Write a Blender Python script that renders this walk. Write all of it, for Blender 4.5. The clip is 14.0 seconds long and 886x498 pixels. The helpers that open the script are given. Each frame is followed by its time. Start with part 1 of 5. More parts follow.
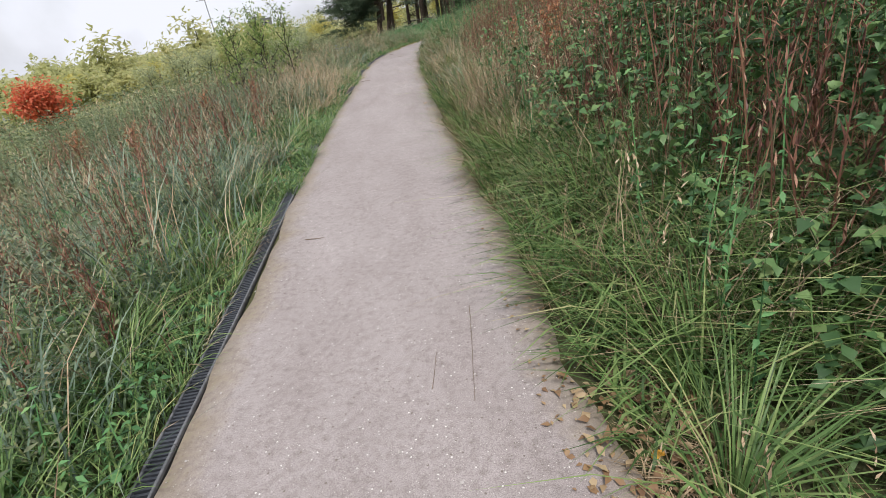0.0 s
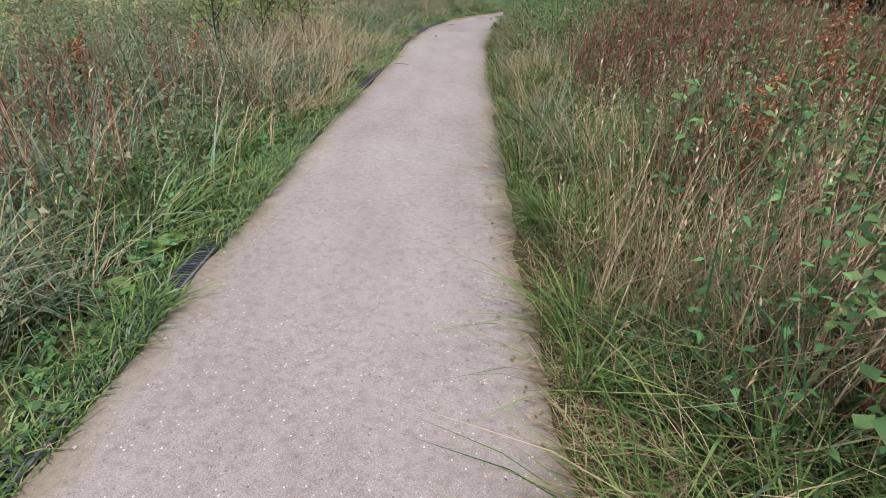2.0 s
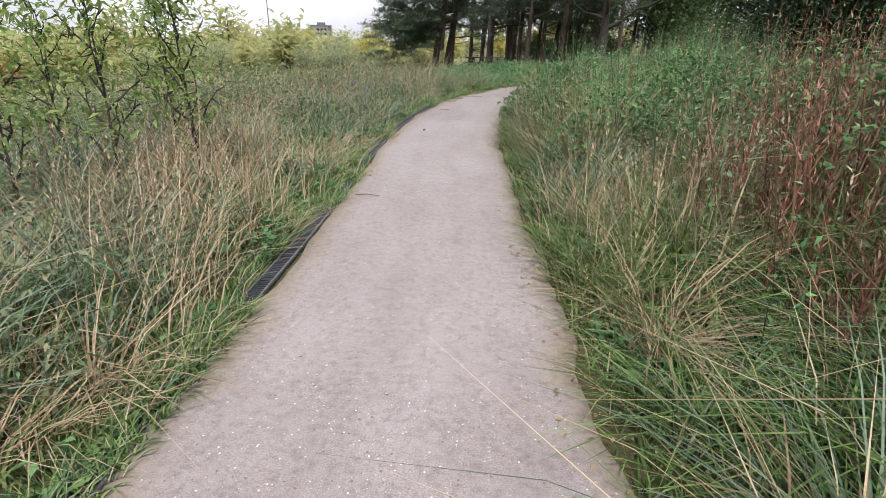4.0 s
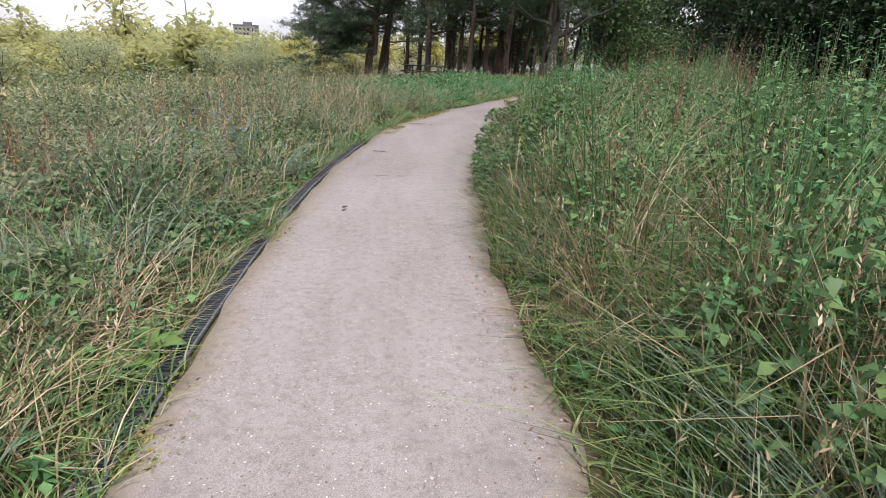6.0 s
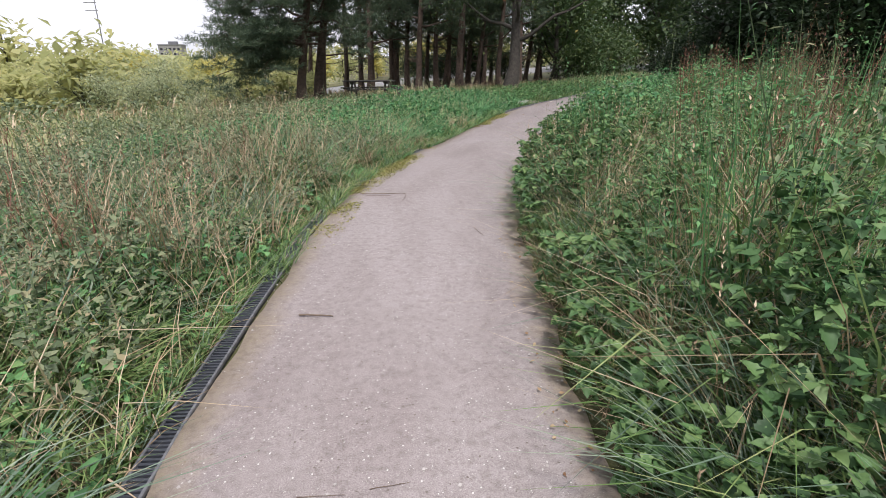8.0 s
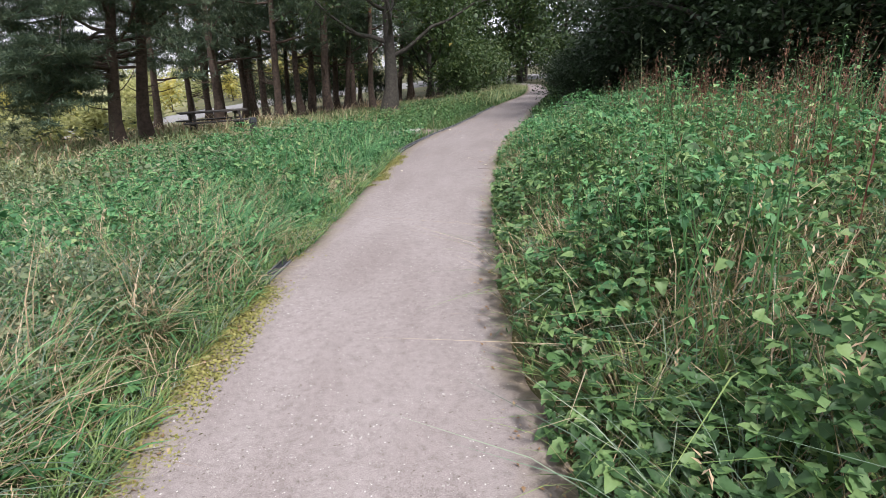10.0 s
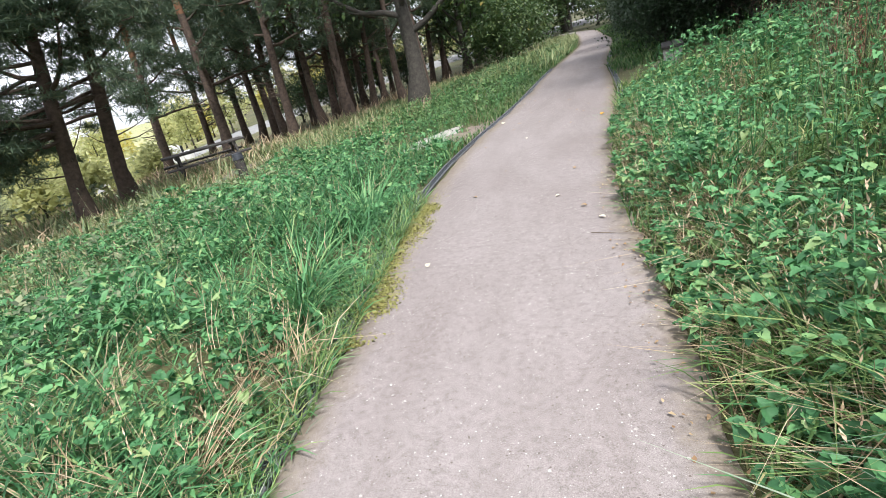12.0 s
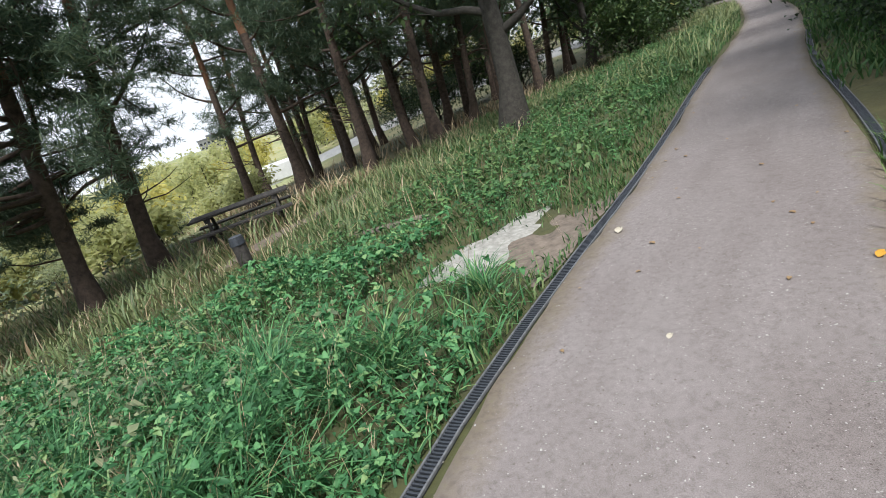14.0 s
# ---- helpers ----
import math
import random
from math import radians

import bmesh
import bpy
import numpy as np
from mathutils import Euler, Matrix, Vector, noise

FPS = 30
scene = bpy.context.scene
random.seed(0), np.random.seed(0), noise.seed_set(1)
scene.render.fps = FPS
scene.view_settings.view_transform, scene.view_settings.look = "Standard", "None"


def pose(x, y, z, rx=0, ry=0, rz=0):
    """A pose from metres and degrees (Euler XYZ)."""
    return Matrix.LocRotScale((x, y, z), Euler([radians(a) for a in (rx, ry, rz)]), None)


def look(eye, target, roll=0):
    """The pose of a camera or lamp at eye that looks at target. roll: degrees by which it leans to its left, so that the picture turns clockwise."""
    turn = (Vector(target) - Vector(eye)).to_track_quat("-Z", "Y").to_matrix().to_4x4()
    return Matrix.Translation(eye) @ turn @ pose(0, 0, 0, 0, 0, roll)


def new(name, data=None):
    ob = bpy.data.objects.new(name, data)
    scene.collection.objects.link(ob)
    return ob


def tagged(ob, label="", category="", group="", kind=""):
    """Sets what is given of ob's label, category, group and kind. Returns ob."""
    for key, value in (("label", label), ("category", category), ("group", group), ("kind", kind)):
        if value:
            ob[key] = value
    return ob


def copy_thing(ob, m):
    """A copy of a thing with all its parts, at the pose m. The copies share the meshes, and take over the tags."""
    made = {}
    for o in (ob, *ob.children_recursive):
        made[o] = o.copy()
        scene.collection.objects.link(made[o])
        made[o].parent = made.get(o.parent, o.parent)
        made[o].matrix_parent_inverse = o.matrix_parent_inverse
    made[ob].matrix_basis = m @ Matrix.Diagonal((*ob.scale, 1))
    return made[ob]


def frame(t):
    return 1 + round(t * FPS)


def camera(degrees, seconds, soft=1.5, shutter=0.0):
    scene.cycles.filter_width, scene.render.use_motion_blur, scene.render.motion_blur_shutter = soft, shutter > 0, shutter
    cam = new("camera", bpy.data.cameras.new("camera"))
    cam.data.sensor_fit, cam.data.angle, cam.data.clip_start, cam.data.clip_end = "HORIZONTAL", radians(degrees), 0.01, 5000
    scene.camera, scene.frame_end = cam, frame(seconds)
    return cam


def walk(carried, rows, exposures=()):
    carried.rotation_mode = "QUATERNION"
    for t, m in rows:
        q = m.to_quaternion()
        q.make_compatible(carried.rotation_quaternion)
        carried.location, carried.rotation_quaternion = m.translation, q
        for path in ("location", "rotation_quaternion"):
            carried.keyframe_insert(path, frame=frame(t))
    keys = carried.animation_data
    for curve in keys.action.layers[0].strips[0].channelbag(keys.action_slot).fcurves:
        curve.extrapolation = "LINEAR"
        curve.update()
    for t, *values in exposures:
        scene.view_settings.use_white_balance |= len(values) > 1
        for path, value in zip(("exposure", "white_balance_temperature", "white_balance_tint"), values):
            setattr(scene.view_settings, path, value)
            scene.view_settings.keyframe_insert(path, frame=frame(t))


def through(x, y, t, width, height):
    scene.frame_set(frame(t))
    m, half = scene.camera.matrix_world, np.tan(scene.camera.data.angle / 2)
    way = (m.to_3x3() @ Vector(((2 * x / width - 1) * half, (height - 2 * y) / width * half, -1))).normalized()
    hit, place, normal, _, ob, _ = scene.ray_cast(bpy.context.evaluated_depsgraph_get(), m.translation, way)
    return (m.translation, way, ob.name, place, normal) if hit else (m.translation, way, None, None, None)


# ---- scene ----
cam = camera(79.5, 14.0, soft=0.55)
PATH = [
    (0, (1.232, -0.282, 1.478), (1.145, 1.530, 0.636), -10.1),
    (0.5, (1.087, 1.051, 1.541), (1.002, 2.938, 0.883), -1.3),
    (1, (1.119, 2.190, 1.545), (1.053, 4.091, 0.927), -5.2),
    (1.5, (1.065, 3.210, 1.505), (0.972, 5.065, 0.762), -3.1),
    (2, (0.939, 4.224, 1.481), (0.818, 5.979, 0.529), 4.1),
    (2.5, (0.835, 5.169, 1.452), (0.698, 7.025, 0.720), -0.2),
    (4.8, (0.377, 9.840, 1.317), (0.297, 11.698, 0.581), 3.0),
    (5, (0.350, 10.235, 1.324), (0.321, 12.107, 0.621), 4.6),
    (5.5, (0.310, 11.168, 1.357), (0.452, 13.053, 0.705), 3.3),
    (6, (0.224, 12.111, 1.354), (0.328, 13.977, 0.642), 2.7),
    (6.5, (0.053, 13.158, 1.318), (0.052, 14.990, 0.516), 3.4),
    (7, (0.002, 14.193, 1.325), (-0.008, 16.002, 0.472), 0.4),
    (7.5, (-0.060, 15.220, 1.354), (0.011, 17.057, 0.566), 1.3),
    (8, (0.041, 16.361, 1.396), (0.317, 18.220, 0.714), -0.2),
    (8.5, (0.079, 17.432, 1.437), (0.502, 19.288, 0.823), 0.5),
    (9, (0.145, 18.522, 1.489), (0.650, 20.368, 0.907), 3.1),
    (9.2, (0.211, 18.941, 1.504), (0.762, 20.768, 0.908), 2.3),
    (11.3, (1.610, 22.800, 1.495), (2.374, 24.520, 0.820), -3.8),
    (11.5, (1.800, 23.320, 1.475), (2.520, 25.043, 0.752), -4.3),
    (12, (2.370, 24.650, 1.455), (2.819, 26.470, 0.757), -14.2),
    (12.5, (2.912, 25.927, 1.501), (3.146, 27.818, 0.895), -16.2),
    (13, (3.425, 26.931, 1.589), (3.521, 28.839, 0.998), -15.9),
    (13.5, (4.044, 27.988, 1.636), (4.083, 29.895, 1.032), -17.4),
    (14, (4.590, 28.870, 1.691), (4.566, 30.774, 1.081), -19.0),
]
walk(cam, [(t, look(eye, target, roll)) for t, eye, target, roll in PATH],
     exposures=[(0, 0.04, 6500, 13), (0.5, 0.14, 6500, 13), (1.5, 0.0, 6500, 13), (2.0, 0.06, 6500, 13), (2.5, 0.45, 6500, 13), (5.0, 0.1, 6450, 16), (6.5, 0.28, 6450, 17), (7.5, 0.24, 6450, 17),
                (9.0, 0.25, 6450, 16), (11.5, 0.86, 6350, 13), (12.0, 0.84, 6350, 11), (13.0, 0.46, 6350, 9), (14, 0.3, 6250, 8)])

# ---- light ----
world = bpy.data.worlds.new("world")
scene.world = world
world.use_nodes = True
wn, wl = world.node_tree.nodes, world.node_tree.links
wn.clear()
sky = wn.new("ShaderNodeTexSky")
sky.sky_type, sky.sun_disc = "NISHITA", False
sky.sun_elevation, sky.sun_rotation = radians(58), radians(169)
sky.air_density, sky.dust_density = 1.2, 3.0
clear = wn.new("ShaderNodeVectorMath")
clear.operation = "SCALE"
clear.inputs["Scale"].default_value = 0.13
cloud_map = wn.new("ShaderNodeTexNoise")
cloud_map.inputs["Scale"].default_value = 3.2
cloud_map.inputs["Detail"].default_value = 6
cloud_ramp = wn.new("ShaderNodeMapRange")
for key, value in (("From Min", 0.36), ("From Max", 0.56), ("To Min", 0.55), ("To Max", 1.0)):
    cloud_ramp.inputs[key].default_value = value
coords = wn.new("ShaderNodeTexCoord")
clouds = wn.new("ShaderNodeMix")
clouds.data_type = "RGBA"
clouds.inputs["B"].default_value = (0.95, 0.99, 1.07, 1)
back, world_out = wn.new("ShaderNodeBackground"), wn.new("ShaderNodeOutputWorld")
wl.new(sky.outputs[0], clear.inputs[0])
wl.new(coords.outputs["Generated"], cloud_map.inputs["Vector"])
wl.new(cloud_map.outputs[0], cloud_ramp.inputs["Value"])
wl.new(cloud_ramp.outputs[0], clouds.inputs["Factor"])
wl.new(clear.outputs[0], clouds.inputs["A"])
wl.new(clouds.outputs["Result"], back.inputs[0])
wl.new(back.outputs[0], world_out.inputs[0])
back.inputs[1].default_value = 0.93

sun = new("sun", bpy.data.lights.new("sun", "SUN"))
sun.data.energy, sun.data.angle, sun.data.color = 3.7, radians(9), (1.0, 0.97, 0.93)
sun.matrix_world = look((4, -11, 34), (0, 10, 0))

# ---- materials ----
def material(name, rough=0.8):
    m = bpy.data.materials.new(name)
    m.use_nodes = True
    n, l = m.node_tree.nodes, m.node_tree.links
    b = n["Principled BSDF"]
    b.inputs["Roughness"].default_value = rough
    return m, n, l, b


def ramp_of(n, stops):
    r = n.new("ShaderNodeValToRGB")
    while len(r.color_ramp.elements) < len(stops):
        r.color_ramp.elements.new(0.5)
    for e, (at, colour) in zip(r.color_ramp.elements, stops):
        e.position, e.color = at, (*colour, 1)
    return r


def noise_of(n, l, scale, detail=5, rough=0.6, world_space=True):
    t = n.new("ShaderNodeTexNoise")
    t.inputs["Scale"].default_value, t.inputs["Detail"].default_value, t.inputs["Roughness"].default_value = scale, detail, rough
    if world_space:
        g = n.new("ShaderNodeNewGeometry")
        l.new(g.outputs["Position"], t.inputs["Vector"])
    else:
        c = n.new("ShaderNodeTexCoord")
        l.new(c.outputs["Object"], t.inputs["Vector"])
    return t


def mixed(n, l, a, b, factor, mode="MIX"):
    m = n.new("ShaderNodeMix")
    m.data_type, m.blend_type = "RGBA", mode
    for key, v in (("A", a), ("B", b), ("Factor", factor)):
        if isinstance(v, (int, float)):
            m.inputs[key].default_value = v
        elif isinstance(v, tuple):
            m.inputs[key].default_value = (*v, 1)
        else:
            l.new(v, m.inputs[key])
    return m.outputs["Result"]


def bump(n, l, b, height, strength=0.4, distance=0.01):
    k = n.new("ShaderNodeBump")
    k.inputs["Strength"].default_value, k.inputs["Distance"].default_value = strength, distance
    l.new(height, k.inputs["Height"])
    l.new(k.outputs[0], b.inputs["Normal"])


def leaf_material(name, stops, patch=0.5, through=0.27, rough=0.55, spread=0.8):
    """Leaves and blades: a colour of its own for each, drifting in patches over the ground, and light that shines through."""
    m, n, l, b = material(name, rough)
    g = n.new("ShaderNodeNewGeometry")
    patches = noise_of(n, l, patch, 3)
    add = n.new("ShaderNodeMath")
    add.operation = "MULTIPLY_ADD"
    add.inputs[1].default_value = spread
    shift = n.new("ShaderNodeMapRange")
    for key, v in (("From Min", 0.25), ("From Max", 0.75), ("To Min", 0.0), ("To Max", 1 - spread)):
        shift.inputs[key].default_value = v
    l.new(patches.outputs[0], shift.inputs["Value"])
    l.new(g.outputs["Random Per Island"], add.inputs[0])
    l.new(shift.outputs[0], add.inputs[2])
    r = ramp_of(n, stops)
    l.new(add.outputs[0], r.inputs[0])
    fine = noise_of(n, l, 60, 2)
    colour = mixed(n, l, r.outputs[0], mixed(n, l, r.outputs[0], (0.78, 0.78, 0.74), 1.0, "MULTIPLY"), fine.outputs[0])
    l.new(colour, b.inputs["Base Color"])
    b.inputs["Specular IOR Level"].default_value = 0.4
    shine = n.new("ShaderNodeBsdfTranslucent")
    l.new(colour, shine.inputs[0])
    mix = n.new("ShaderNodeMixShader")
    mix.inputs[0].default_value = through
    l.new(b.outputs[0], mix.inputs[1])
    l.new(shine.outputs[0], mix.inputs[2])
    l.new(mix.outputs[0], n["Material Output"].inputs[0])
    return m


def plain_material(name, dark, light, scale, rough=0.8, relief=0.4, depth=0.01, metal=0.0, world_space=False):
    m, n, l, b = material(name, rough)
    t = noise_of(n, l, scale, 6, 0.65, world_space)
    coarse = noise_of(n, l, scale * 0.13, 3, 0.5, world_space)
    r = ramp_of(n, [(0.3, dark), (0.7, light)])
    l.new(t.outputs[0], r.inputs[0])
    colour = mixed(n, l, r.outputs[0], mixed(n, l, r.outputs[0], (0.6, 0.6, 0.6), 1.0, "MULTIPLY"), coarse.outputs[0])
    l.new(colour, b.inputs["Base Color"])
    b.inputs["Metallic"].default_value = metal
    bump(n, l, b, t.outputs[0], relief, depth)
    return m


def path_material():
    m, n, l, b = material("rolled_gravel", 0.9)
    g = n.new("ShaderNodeNewGeometry")
    big = noise_of(n, l, 0.45, 3)
    mid = noise_of(n, l, 26, 5, 0.7)
    grit = noise_of(n, l, 210, 2, 0.6)
    base = ramp_of(n, [(0.3, (0.255, 0.223, 0.213)), (0.7, (0.3, 0.27, 0.26))])
    l.new(big.outputs[0], base.inputs[0])
    patchy = ramp_of(n, [(0.32, (0.72, 0.7, 0.69)), (0.5, (1, 1, 1)), (0.72, (1.14, 1.14, 1.15))])
    l.new(mid.outputs[0], patchy.inputs[0])
    c = mixed(n, l, base.outputs[0], patchy.outputs[0], 0.8, "MULTIPLY")
    tone = ramp_of(n, [(0.3, (0.6, 0.58, 0.56)), (0.5, (1, 1, 1)), (0.7, (1.3, 1.3, 1.3))])
    l.new(grit.outputs[0], tone.inputs[0])
    c = mixed(n, l, c, tone.outputs[0], 0.85, "MULTIPLY")
    for scale, limit, colour in ((61, 0.915, (0.58, 0.56, 0.53)), (47, 0.91, (0.15, 0.125, 0.11)), (133, 0.87, (0.5, 0.47, 0.44))):
        chips = n.new("ShaderNodeTexVoronoi")
        chips.inputs["Scale"].default_value = scale
        l.new(g.outputs["Position"], chips.inputs["Vector"])
        near = n.new("ShaderNodeMath")
        near.operation, near.inputs[1].default_value = "LESS_THAN", 0.22
        l.new(chips.outputs["Distance"], near.inputs[0])
        pick = n.new("ShaderNodeSeparateColor")
        l.new(chips.outputs["Color"], pick.inputs[0])
        rare = n.new("ShaderNodeMath")
        rare.operation, rare.inputs[1].default_value = "GREATER_THAN", limit
        l.new(pick.outputs[0], rare.inputs[0])
        both = n.new("ShaderNodeMath")
        both.operation = "MULTIPLY"
        l.new(near.outputs[0], both.inputs[0])
        l.new(rare.outputs[0], both.inputs[1])
        c = mixed(n, l, c, colour, both.outputs[0])
    uv = n.new("ShaderNodeUVMap")
    lay = n.new("ShaderNodeSeparateXYZ")
    l.new(uv.outputs[0], lay.inputs[0])
    drawn = n.new("ShaderNodeVectorMath")
    drawn.operation, drawn.inputs[1].default_value = "MULTIPLY", (2.6, 0.8, 0.0)
    l.new(uv.outputs[0], drawn.inputs[0])
    streak = n.new("ShaderNodeTexNoise")
    streak.inputs["Scale"].default_value, streak.inputs["Detail"].default_value = 1.0, 5
    l.new(drawn.outputs[0], streak.inputs["Vector"])
    worn = ramp_of(n, [(0.3, (0.9, 0.885, 0.88)), (0.52, (1, 1, 1)), (0.72, (1.07, 1.07, 1.08))])
    l.new(streak.outputs[0], worn.inputs[0])
    c = mixed(n, l, c, worn.outputs[0], 1.0, "MULTIPLY")
    out = n.new("ShaderNodeMath")
    out.operation = "ABSOLUTE"
    l.new(lay.outputs[0], out.inputs[0])
    rough_edge = noise_of(n, l, 2.6, 6, 0.7)
    reach = n.new("ShaderNodeMath")
    reach.operation, reach.inputs[1].default_value = "MULTIPLY_ADD", 0.5
    l.new(rough_edge.outputs[0], reach.inputs[0])
    l.new(out.outputs[0], reach.inputs[2])
    margin = n.new("ShaderNodeMapRange")
    for key, v in (("From Min", 1.0), ("From Max", 1.22), ("To Min", 0.0), ("To Max", 0.85)):
        margin.inputs[key].default_value = v
    l.new(reach.outputs[0], margin.inputs["Value"])
    dirt = ramp_of(n, [(0.3, (0.17, 0.135, 0.1)), (0.55, (0.25, 0.205, 0.145)), (0.75, (0.22, 0.21, 0.1))])
    l.new(mid.outputs[0], dirt.inputs[0])
    c = mixed(n, l, c, dirt.outputs[0], margin.outputs[0])
    # the gravel colour grows darker along the path, from y 13 to y 30
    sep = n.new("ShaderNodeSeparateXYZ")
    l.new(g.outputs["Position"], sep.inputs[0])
    darkening = n.new("ShaderNodeMapRange")
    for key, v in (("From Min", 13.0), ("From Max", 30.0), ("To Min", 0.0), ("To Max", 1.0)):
        darkening.inputs[key].default_value = v
    l.new(sep.outputs[1], darkening.inputs["Value"])
    c = mixed(n, l, c, mixed(n, l, c, (0.74, 0.725, 0.725), 1.0, "MULTIPLY"), darkening.outputs[0])
    l.new(c, b.inputs["Base Color"])
    bump(n, l, b, grit.outputs[0], 0.45, 0.005)
    return m


def ground_material():
    m, n, l, b = material("meadow_soil", 0.95)
    big, fine = noise_of(n, l, 0.12, 4), noise_of(n, l, 7, 6, 0.7)
    r = ramp_of(n, [(0.3, (0.06, 0.075, 0.025)), (0.5, (0.12, 0.12, 0.04)), (0.7, (0.2, 0.16, 0.07))])
    l.new(big.outputs[0], r.inputs[0])
    c = mixed(n, l, r.outputs[0], (0.025, 0.026, 0.014), fine.outputs[0])
    l.new(c, b.inputs["Base Color"])
    place = n.new("ShaderNodeNewGeometry")
    axes = n.new("ShaderNodeSeparateXYZ")
    l.new(place.outputs["Position"], axes.inputs[0])
    valley = n.new("ShaderNodeMapRange")
    for key, v in (("From Min", -2.5), ("From Max", -8.0), ("To Min", 0.0), ("To Max", 1.0)):
        valley.inputs[key].default_value = v
    l.new(axes.outputs[0], valley.inputs["Value"])
    mown = ramp_of(n, [(0.3, (0.2, 0.23, 0.1)), (0.5, (0.33, 0.33, 0.16)), (0.7, (0.43, 0.38, 0.21))])
    l.new(big.outputs[0], mown.inputs[0])
    pale = mixed(n, l, mown.outputs[0], mixed(n, l, mown.outputs[0], (0.62, 0.66, 0.58), 1.0, "MULTIPLY"), fine.outputs[0])
    c = mixed(n, l, c, pale, valley.outputs[0])
    l.new(c, b.inputs["Base Color"])
    bump(n, l, b, fine.outputs[0], 0.6, 0.05)
    return m


GRAVEL, SOIL = path_material(), ground_material()
GREEN = leaf_material("green_blades", [(0.0, (0.026, 0.056, 0.018)), (0.5, (0.125, 0.235, 0.065)), (0.82, (0.26, 0.36, 0.125)), (0.92, (0.47, 0.45, 0.22)), (1.0, (0.56, 0.46, 0.27))])
OLIVE = leaf_material("olive_blades", [(0.0, (0.063, 0.098, 0.041)), (0.5, (0.196, 0.265, 0.110)), (0.8, (0.345, 0.380, 0.179)), (1.0, (0.552, 0.471, 0.276))])
BLUISH = leaf_material("grey_green_blades", [(0.0, (0.057, 0.095, 0.068)), (0.6, (0.204, 0.298, 0.208)), (1.0, (0.428, 0.482, 0.365))])
STRAW = leaf_material("straw_blades", [(0.0, (0.161, 0.104, 0.058)), (0.5, (0.476, 0.356, 0.222)), (1.0, (0.661, 0.542, 0.396))], through=0.2)
RUSSET = leaf_material("russet_stems", [(0.0, (0.073, 0.032, 0.028)), (0.5, (0.256, 0.114, 0.080)), (1.0, (0.463, 0.257, 0.164))], through=0.2)
NETTLE = leaf_material("nettle_leaves", [(0.0, (0.028, 0.08, 0.03)), (0.5, (0.085, 0.225, 0.08)), (0.9, (0.19, 0.4, 0.15)), (1.0, (0.396, 0.475, 0.167))])
BRAMBLE = leaf_material("bramble_leaves", [(0.0, (0.022, 0.059, 0.022)), (0.55, (0.09, 0.19, 0.065)), (0.92, (0.2, 0.31, 0.11)), (1.0, (0.37, 0.166, 0.110))])
DOCK = leaf_material("dock_leaf", [(0.0, (0.12, 0.27, 0.072)), (1.0, (0.24, 0.38, 0.108))], through=0.35)
LUSH = leaf_material("lush_leaves", [(0.0, (0.035, 0.11, 0.04)), (0.4, (0.065, 0.205, 0.08)), (0.75, (0.165, 0.39, 0.155)), (1.0, (0.42, 0.47, 0.2))], through=0.32)
MUGWORT = leaf_material("mugwort_leaves", [(0.0, (0.059, 0.084, 0.046)), (0.5, (0.15, 0.205, 0.105)), (0.85, (0.29, 0.32, 0.18)), (1.0, (0.46, 0.31, 0.19))])
TURF = leaf_material("turf_blades", [(0.0, (0.03, 0.07, 0.026)), (0.6, (0.09, 0.2, 0.06)), (1.0, (0.27, 0.31, 0.13))], through=0.32)
# yellow-green valley leaves, paled with the distance haze put into their colour
HAZY_GREEN = leaf_material("hazy_far_foliage", [(0.0, (0.3, 0.33, 0.15)), (0.5, (0.47, 0.49, 0.22)), (0.8, (0.6, 0.57, 0.27)), (1.0, (0.7, 0.6, 0.34))], patch=0.06, spread=0.4, through=0.55)
WILLOW = leaf_material("willow_leaves", [(0.0, (0.22, 0.27, 0.15)), (0.6, (0.4, 0.46, 0.27)), (1.0, (0.6, 0.62, 0.4))], through=0.4)
YELLOW = leaf_material("yellow_foliage", [(0.0, (0.46, 0.43, 0.12)), (1.0, (0.66, 0.59, 0.19))], through=0.5)
RED = leaf_material("red_foliage", [(0.0, (0.5, 0.1, 0.05)), (1.0, (0.85, 0.27, 0.14))], through=0.5)
LEAFY = leaf_material("broad_foliage", [(0.0, (0.03, 0.06, 0.022)), (0.6, (0.06, 0.11, 0.036)), (0.93, (0.12, 0.16, 0.048)), (1.0, (0.32, 0.2, 0.048))])
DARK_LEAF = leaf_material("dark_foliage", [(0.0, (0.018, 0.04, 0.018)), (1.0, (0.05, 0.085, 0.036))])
NEEDLE = leaf_material("pine_needles", [(0.0, (0.045, 0.08, 0.055)), (0.7, (0.12, 0.175, 0.112)), (1.0, (0.2, 0.215, 0.11))], through=0.35)
FRESH = leaf_material("sapling_leaves", [(0.0, (0.1, 0.18, 0.04)), (0.6, (0.24, 0.35, 0.1)), (1.0, (0.42, 0.47, 0.17))], through=0.4)
BLUE = leaf_material("chicory_petals", [(0.0, (0.14, 0.22, 0.5)), (1.0, (0.28, 0.36, 0.68))])
GOLD = leaf_material("yellow_petals", [(0.0, (0.6, 0.45, 0.03)), (1.0, (0.75, 0.6, 0.06))])
LITTER = leaf_material("fallen_leaf", [(0.0, (0.16, 0.08, 0.04)), (0.5, (0.3, 0.19, 0.1)), (1.0, (0.45, 0.36, 0.22))], through=0.1)
BARK = plain_material("pine_bark", (0.045, 0.032, 0.025), (0.15, 0.105, 0.08), 9, 0.9, 0.8, 0.03)
RED_BARK = plain_material("upper_pine_bark", (0.13, 0.065, 0.035), (0.3, 0.15, 0.08), 9, 0.9, 0.7, 0.02)
